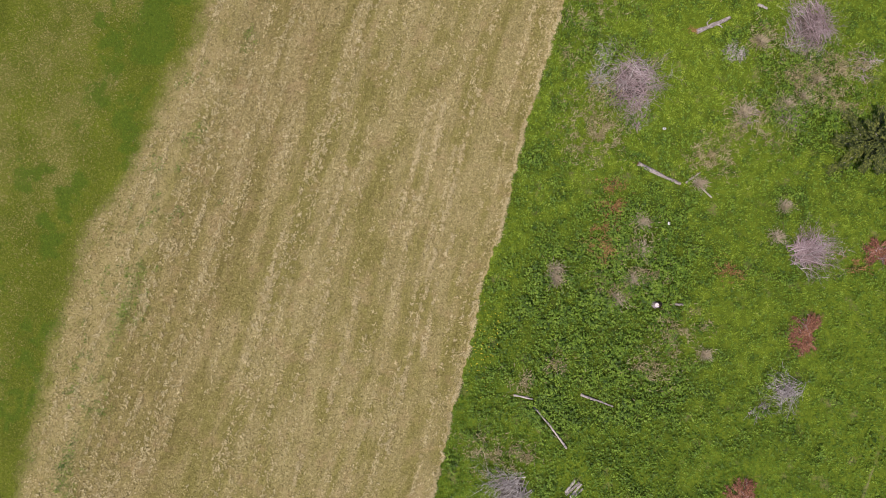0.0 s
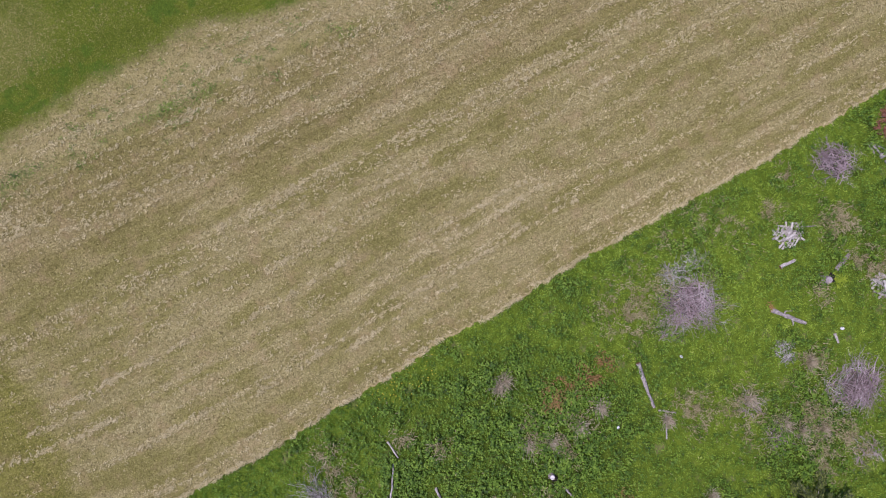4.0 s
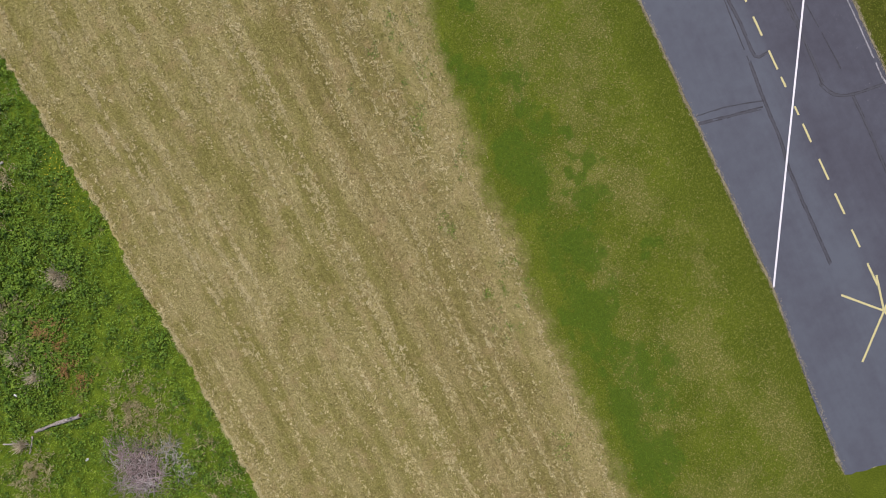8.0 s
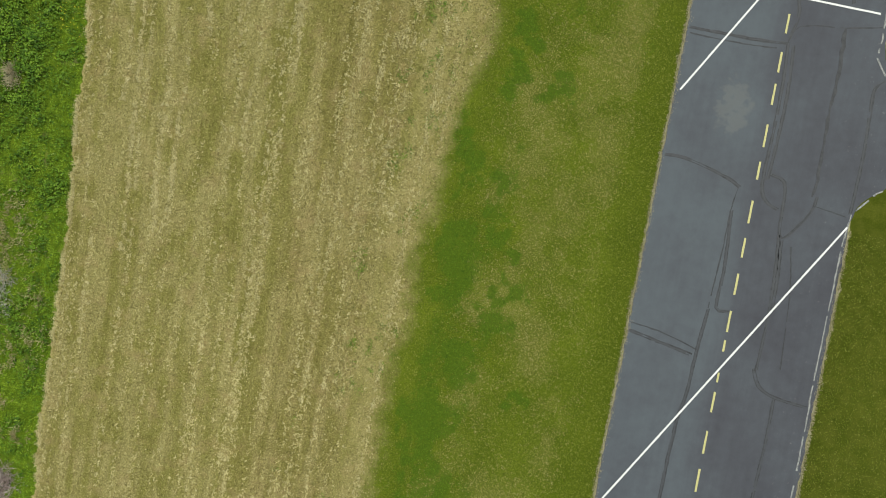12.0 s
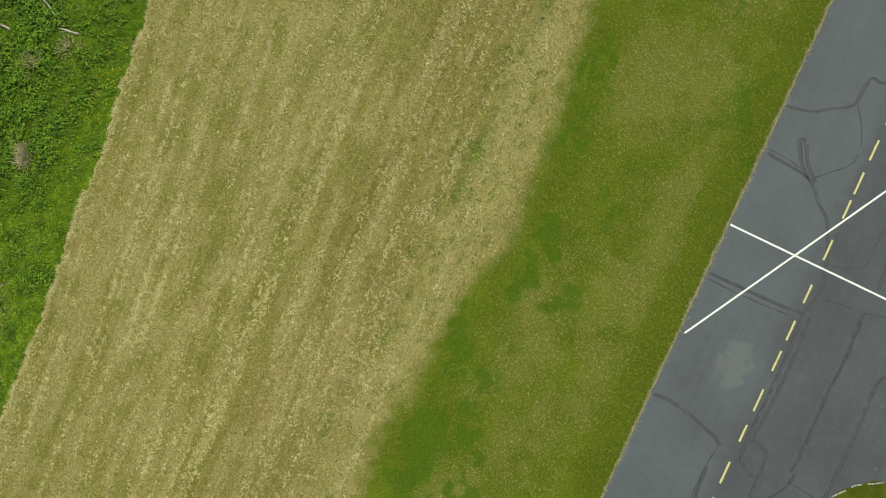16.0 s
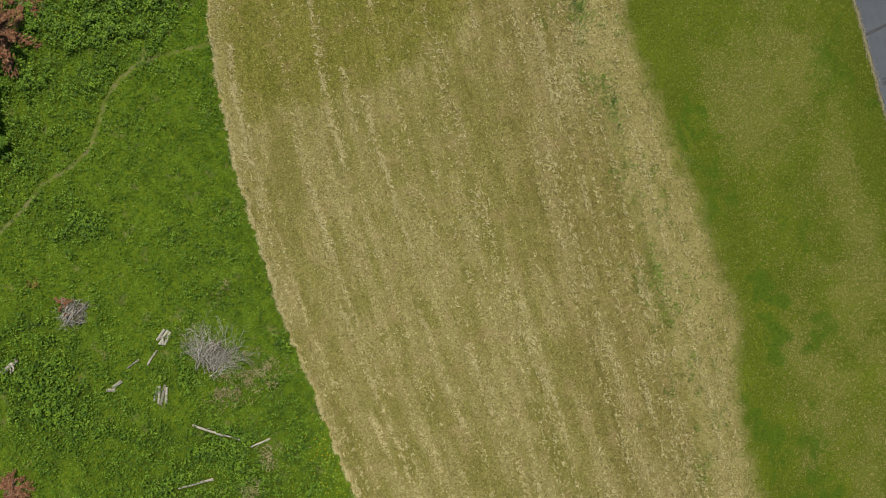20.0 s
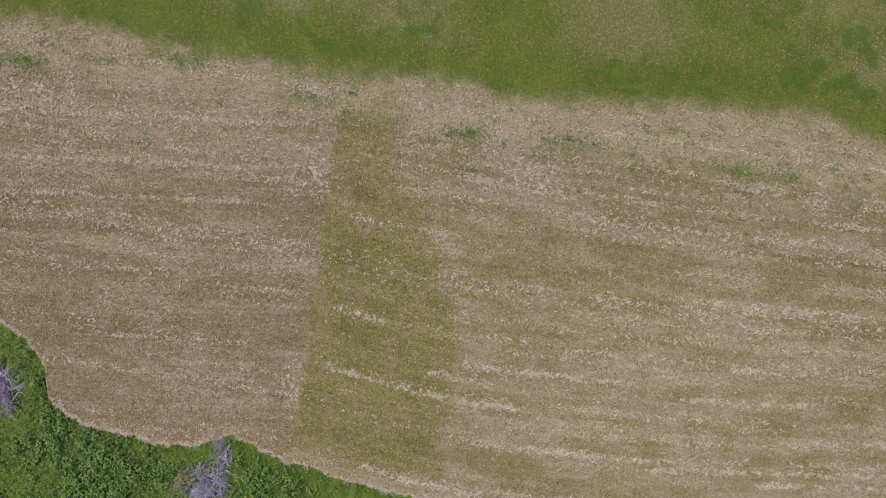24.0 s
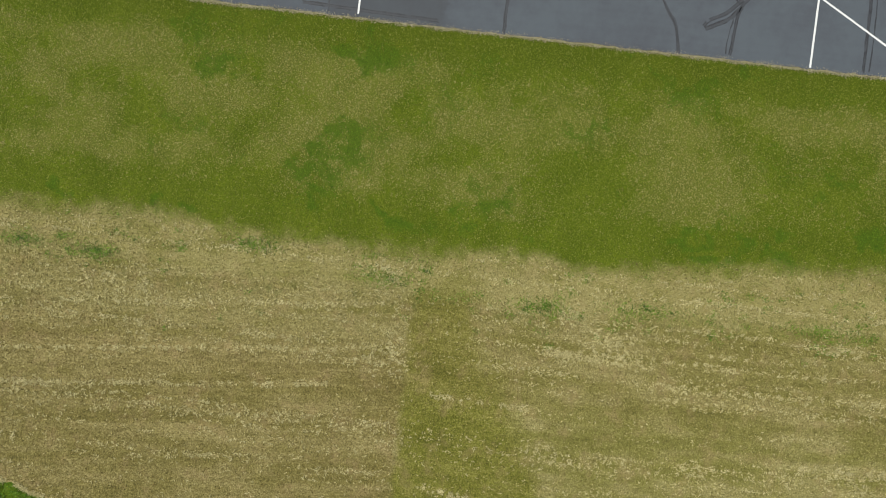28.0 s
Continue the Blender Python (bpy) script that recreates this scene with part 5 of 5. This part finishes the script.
    ok = (value_noise(x + 60, y + 60, 1.6, 41) > 0.55) & (x > lawn_edge(y) + 0.2)
    x, y = x[ok].repeat(16), y[ok].repeat(16)
    for a, b, r in ((-17.4, -20.6, 1.3), (-17.3, -10.6, 1.2), (-17.2, -53.4, 0.7), (-18.7, -44.2, 0.7), (-17.6, -36.4, 0.8), (-17.5, -57.8, 0.8), (-16.9, -27.0, 1.0)):
        x, y = np.concatenate([x, rng.normal(a, 0.22, 420)]), np.concatenate([y, rng.normal(b, r, 420)])
    n = len(x)
    V = scatter_tris(x + rng.normal(0, 0.12, n), y + rng.normal(0, 0.16, n), rng.uniform(0.03, 0.1, n), rng.uniform(0.05, 0.13, n), rng.uniform(0.015, 0.03, n), rng.uniform(-0.02, 0.08, n))
    tagged(soup("margin_weeds", V, 3, LEAF), "small green weeds in the dried field margin", "weeds", kind="stuff")
    # ragged lip of cut straw along the meadow
    y = rng.uniform(-58, 41, 16000)
    y = y[value_noise(y + 70, y * 0 + 5, 0.5, 27) + 0.4 * value_noise(y + 70, y * 0 + 5, 2.5, 28) > 0.62]
    x = meadow_edge(y) + rng.normal(-0.05, 0.075, len(y))
    V = scatter_tris(x, y, rng.uniform(0.02, 0.1, len(y)), rng.uniform(0.06, 0.2, len(y)), rng.uniform(0.012, 0.026, len(y)), rng.uniform(0, 0.07, len(y)))
    tagged(soup("straw_lip", V, 3, PALE_STRAW), "ragged pale straw along the edge of the cut field", "straw", kind="stuff")


def grow_turf():
    n = 400000
    y = rng.uniform(-61, 41, n)
    a, b = tarmac_east(y) + 0.03, lawn_edge(y) + 2.8 + 0 * y
    x = a + rng.random(n) * (b - a)
    fringe = lawn_fringe(x, y) + rng.normal(0, 0.7, n)
    x, y, a = x[x < fringe], y[x < fringe], a[x < fringe]
    n = len(x)
    west = rng.random(n) < 0.08
    x[west], y[west] = rng.uniform(-52, WEST - 0.1, west.sum()), rng.uniform(0, 36, west.sum())
    ok = ~west | (y > 0.4 + (x < WEST - 0.6) * 0.0)
    x, y = x[ok], y[ok]
    n = len(x)
    V = scatter_tris(x, y, np.full(n, 0.0), rng.uniform(0.04, 0.12, n), rng.uniform(0.012, 0.03, n), rng.uniform(0.008, 0.04, n))
    fresh = rng.random(n) < 2.0 * deepness(x, y) - 0.4
    dry = ~fresh & (rng.random(n) < 1.9 * wornness(x, y) - 0.95 + 0.55 * value_noise(x + 90, y + 90, 0.22, 84))
    tagged(soup("turf", V[~fresh & ~dry], 3, TURF), "short green and straw-tipped lawn grass", "grass", kind="stuff")
    tagged(soup("fresh_turf", V[fresh], 3, TURF_GREEN), "fresh dark green patches of lawn grass", "grass", kind="stuff")
    tagged(soup("dry_turf", V[dry], 3, TURF_DRY), "sun-dried yellowish blades in the lawn", "grass", kind="stuff")
    y = rng.uniform(-61, 32, 15000)
    x = tarmac_east(y) + rng.normal(0.05, 0.07, len(y)) + 0.14 * (value_noise(y * 2, y, 1.0, 6) - 0.5)
    V = scatter_tris(x, y, np.full(len(y), 0.02), rng.uniform(0.05, 0.15, len(y)), rng.uniform(0.008, 0.02, len(y)), rng.uniform(0.01, 0.06, len(y)))
    y = np.concatenate([rng.uniform(0.4, 34, 5000), rng.uniform(-30, -13.6, 2500)])
    x = WEST + rng.normal(-0.08, 0.07, len(y)) + 0.14 * (value_noise(y * 2 + 8, y + 8, 1.0, 7) - 0.5)
    V = np.concatenate([V, scatter_tris(x, y, np.full(len(y), 0.02), rng.uniform(0.05, 0.15, len(y)), rng.uniform(0.008, 0.02, len(y)), rng.uniform(0.01, 0.06, len(y)))])
    tagged(soup("verge_grass", V, 3, TUFT), "dry grass fringe creeping over the asphalt edge", "grass", kind="stuff")


BARE = [(7.3, 13.6, 1.3), (16.3, 20.7, 1.2), (21.1, 7.6, 1.1), (8.7, -12.6, 1.1), (5.9, -38.8, 1.1), (6.05, 20.9, 0.6), (2.2, -51.9, 1.2), (13.4, 1.3, 0.5), (14.7, 1.8, 0.35)]


POLES = [(11.3, -8.9, 8.5, -7.2), (11.0, -5.5, 13.1, -5.5), (7.1, -7.0, 8.3, -6.8), (9.3, 9.1, 12.2, 8.8), (9.5, 18.2, 11.5, 19.4), (12.95, -13.05, 12.2, -13.7), (20.2, -27.2, 22.3, -22.4)]


def cleared(x, y):
    """Where nothing grows: on the trail, under heaps and under lying wood."""
    ok = trail_distance(x, y) > 0.03 + 0.13 * value_noise(x + 30, y + 60, 1.3, 95)
    for ax, ay, bx, by in POLES:
        t = np.clip(((x - ax) * (bx - ax) + (y - ay) * (by - ay)) / ((bx - ax) ** 2 + (by - ay) ** 2), 0, 1)
        ok &= np.hypot(x - ax - t * (bx - ax), y - ay - t * (by - ay)) > 0.12
    for a, b, r in BARE:
        ok &= (x - a) ** 2 + (y - b) ** 2 > r * r * 0.5
    return ok


def mounds(x, y, cell, seed):
    """The way from the nearest of many scattered centres, and that centre's own random number."""
    g = np.random.default_rng(seed).random((3, 128, 128))
    i, j = np.floor(x / cell).astype(int), np.floor(y / cell).astype(int)
    best, bx, by, own = np.full(x.shape, 9e9), np.zeros(x.shape), np.zeros(x.shape), np.zeros(x.shape)
    for a in (-1, 0, 1):
        for b in (-1, 0, 1):
            k, m = (i + a) % 128, (j + b) % 128
            ex, ey = x - (i + a + g[0, k, m]) * cell, y - (j + b + g[1, k, m]) * cell
            near = ex * ex + ey * ey
            less = near < best
            best, bx, by, own = np.where(less, near, best), np.where(less, ex, bx), np.where(less, ey, by), np.where(less, g[2, k, m], own)
    return bx, by, own


def grow_meadow():
    # leafy plants: low mounds of broad leaves that grow into each other
    n = 1000000
    y = rng.uniform(-60, 41, n)
    x = meadow_edge(y) + 0.05 + rng.random(n) ** 1.1 * (31 - meadow_edge(y))
    lush = lushness(x, y)
    ok = (rng.random(n) < 0.015 + 0.8 * lush ** 1.7) & (x > meadow_edge(y) + 0.1 + 0.8 * rng.random(n) ** 2)
    x, y, lush = x[ok], y[ok], lush[ok]
    x0, y0 = x + 0.3 * (value_noise(x + 90, y + 90, 0.3, 96) - 0.5), y + 0.3 * (value_noise(x + 90, y + 90, 0.3, 97) - 0.5)
    dx, dy, own = mounds(x0, y0, 0.4, 91)
    size = 0.3 * (0.35 + 0.95 * own) * (0.75 + 0.5 * lush)
    q = np.hypot(dx, dy) / size
    ok = (q < 1.0) | (rng.random(len(x)) < 0.07)
    ok &= cleared(x, y)
    x, y, lush, dx, dy, own, q = x[ok], y[ok], lush[ok], dx[ok], dy[ok], own[ok], np.minimum(q[ok], 1.0)
    n = len(x)
    tall = 0.06 + lush * (0.12 + 0.5 * own)
    z = relief(x, y) + 0.03 + tall * np.sqrt(1.001 - q * q) * rng.uniform(0.7, 1.05, n)
    h = np.arctan2(dy, dx) + rng.normal(0, 0.8, n)
    d = np.stack([np.cos(h), np.sin(h), 0.3 - 1.2 * q * rng.uniform(0.4, 1.2, n)], 1)
    w = np.stack([-np.sin(h), np.cos(h), rng.uniform(-0.4, 0.4, n)], 1)
    p = np.stack([x, y, z], 1)
    L = rng.uniform(0.06, 0.13, (n, 1)) * (0.75 + 0.45 * lush[:, None])
    W = L * rng.uniform(0.35, 0.55, (n, 1))
    V = np.stack([p, p + d * L * 0.5 + w * W, p + d * L, p + d * L * 0.5 - w * W], 1)
    tagged(soup("leafy_plants", V, 4, LEAF), "broad-leaved green weeds covering the rough meadow", "plants", kind="stuff")
    # grass between them, in tussocks that lean outwards
    n = 620000
    y = rng.uniform(-60, 41, n)
    x = meadow_edge(y) + 0.02 + rng.random(n) ** 1.15 * (31 - meadow_edge(y))
    ok = cleared(x, y) & (rng.random(n) < (0.45 + 0.55 * value_noise(x + 70, y + 70, 0.8, 14)) * (1.0 - 0.75 * lushness(x, y)))
    x, y = x[ok], y[ok]
    n = len(x)
    dx, dy, own = mounds(x, y, 0.5, 93)
    q = np.clip(np.hypot(dx, dy) / 0.32, 0, 1)
    wind = np.arctan2(dy, dx) + rng.normal(0, 0.7, n)
    V = scatter_tris(x, y, relief(x, y) + 0.1 * own * (1 - q), rng.uniform(0.05, 0.2, n), rng.uniform(0.010, 0.026, n), rng.uniform(0.3, 1.0, n) * (0.05 + (0.12 + 0.24 * own) * (1.1 - q)), wind)
    deep = rng.random(n) < np.clip(0.12 + 1.0 * np.clip((2 - y) / 10, 0, 1) + 0.3 * np.clip((x - 20) / 6, 0, 1) + 0.9 * (value_noise(x + 30, y + 70, 3.0, 94) - 0.5), 0, 1)
    tagged(soup("meadow_grass", V[~deep], 3, BLADE), "long lime-green meadow grass", "grass", kind="stuff")
    tagged(soup("deep_meadow_grass", V[deep], 3, BLADE_DEEP), "long deep green meadow grass", "grass", kind="stuff")
    # dead stalks and rusty weeds in patches
    for name, material, spots, label in (
        ("dry_weeds", DRY, [(15.5, 0.2, 1.3), (14.5, -2.5, 1.2), (6.8, 10.0, 1.0), (6.3, 23.5, 1.0), (2.6, 22.3, 0.7), (2.7, 16.1, 0.8), (3.5, 14.2, 0.8), (6.7, 24.4, 1.0), (13.4, 11.1, 0.8), (10.8, 4.5, 0.9), (12, 3.0, 1.0), (10.5, 1.5, 1.0), (15, 14.2, 1.6), (17.5, 17.5, 1.5), (13.5, 11, 1.2), (5.0, 12, 1.2), (6, 9.5, 1.4), (8.8, -4.2, 0.8), (7.3, -6, 0.8), (3.6, 17.5, 1.0), (6.8, -11, 1.2), (19, 19, 1.5), (10.5, 25.5, 1.6), (5.8, -40.5, 0.7), (12.8, -40.9, 1.2), (8.0, -39.5, 0.8), (19.5, 17, 1.2), (9.7, 24.3, 1.0), (8.8, -10.5, 1.0), (13.6, 19.0, 0.9), (10.2, 21.2, 0.7), (15.6, 17.2, 0.9), (5.2, 18.4, 0.8), (4.2, 20.4, 0.7), (10.2, -14.4, 0.5), (7.4, -16.5, 0.5)], "dry tan weeds and dead stalks"),
        ("rusty_weeds", RUST_WEED, [(8.3, 7.2, 0.7), (9.1, 5.3, 0.6), (8.6, 6.2, 0.7), (9.0, 3.4, 0.75), (8.6, 4.4, 0.5), (9.6, 18.0, 0.3), (18.2, -19.4, 0.28), (16.8, 4.8, 0.7), (24, 8, 0.7)], "rust-brown withered weeds"),
    ):
        xs, ys = [], []
        for a, b, r in spots:
            k = int(850 * r * r)
            q = value_noise(np.array([a]), np.array([b]), 1.0, 4)[0]
            xs.append(a + rng.normal(0, r * 0.7, k))
            ys.append(b + rng.normal(0, r * (0.35 + 0.3 * q), k))
        x, y = np.concatenate(xs), np.concatenate(ys)
        ok = (value_noise(x + 30, y + 30, 0.3, 31) * 0.6 + value_noise(x + 30, y + 30, 0.8, 32) * 0.4 + rng.normal(0, 0.1, len(x)) > 0.56) & (x > meadow_edge(y) + 0.2)
        x, y = x[ok], y[ok]
        n = len(x)
        V = scatter_tris(x, y, relief(x, y) + 0.1 + 0.5 * lushness(x, y) * rng.random(n), rng.uniform(0.08, 0.3, n), rng.uniform(0.012, 0.03, n), rng.uniform(0.02, 0.2, n))
        tagged(soup(name, V, 3, material), label, "weeds", kind="stuff")
    # bleached grass tufts
    spots = np.array([(10.7, 5.8), (11.4, 2.3), (10.9, 0.8), (11.3, 4.2), (18.6, 9.7), (17.8, 17.6), (17.4, 16.4), (16.5, 15.7), (13.7, 18.7), (13.2, 9.2), (14.2, 14.3), (7.0, 0.6), (18.8, 7.8), (6.8, 1.2), (17.2, -0.5)])
    x, y = spots.repeat(420, axis=0).T
    n = len(x)
    h = rng.uniform(0, math.tau, n)
    q = np.abs(rng.normal(0, 0.34, n)) * (0.6 + 0.8 * value_noise(x + 20, y + 20, 0.3, 77))
    V = scatter_tris(x + np.cos(h) * q, y + np.sin(h) * q * 0.8, relief(x, y) + 0.2 + 0.4 * lushness(x, y) * rng.random(n), rng.uniform(0.06, 0.22, n), rng.uniform(0.01, 0.022, n), rng.uniform(0.05, 0.25, n), h)
    tagged(soup("bleached_tufts", V, 3, TUFT), "bleached tufts of dead grass in the meadow", "grass", kind="stuff")
    m = 160
    x, y = 10.0 + rng.normal(0, 0.2, m), 22.6 + rng.normal(0, 0.2, m)
    V = scatter_tris(x, y, relief(x, y) + rng.uniform(0.1, 0.25, m), np.full(m, 0.13), np.full(m, 0.04), rng.uniform(-0.05, 0.08, m))
    tagged(soup("lime_green_weed", V, 3, LIME), "bright lime-green weed beside a stump", "weed", kind="stuff")
    # yellow flowers near the field edge
    y = rng.normal(-4.5, 1.6, 70)
    x = meadow_edge(y) + rng.uniform(0.2, 1.6, 70)
    V = scatter_tris(x, y, relief(x, y) + 0.2, np.full(70, 0.05), np.full(70, 0.035), np.full(70, 0.01))
    tagged(soup("wild_flowers", V, 3, FLOWER), "scattered yellow wild flowers", "flowers", kind="stuff")


strew_straw()
grow_turf()
grow_meadow()
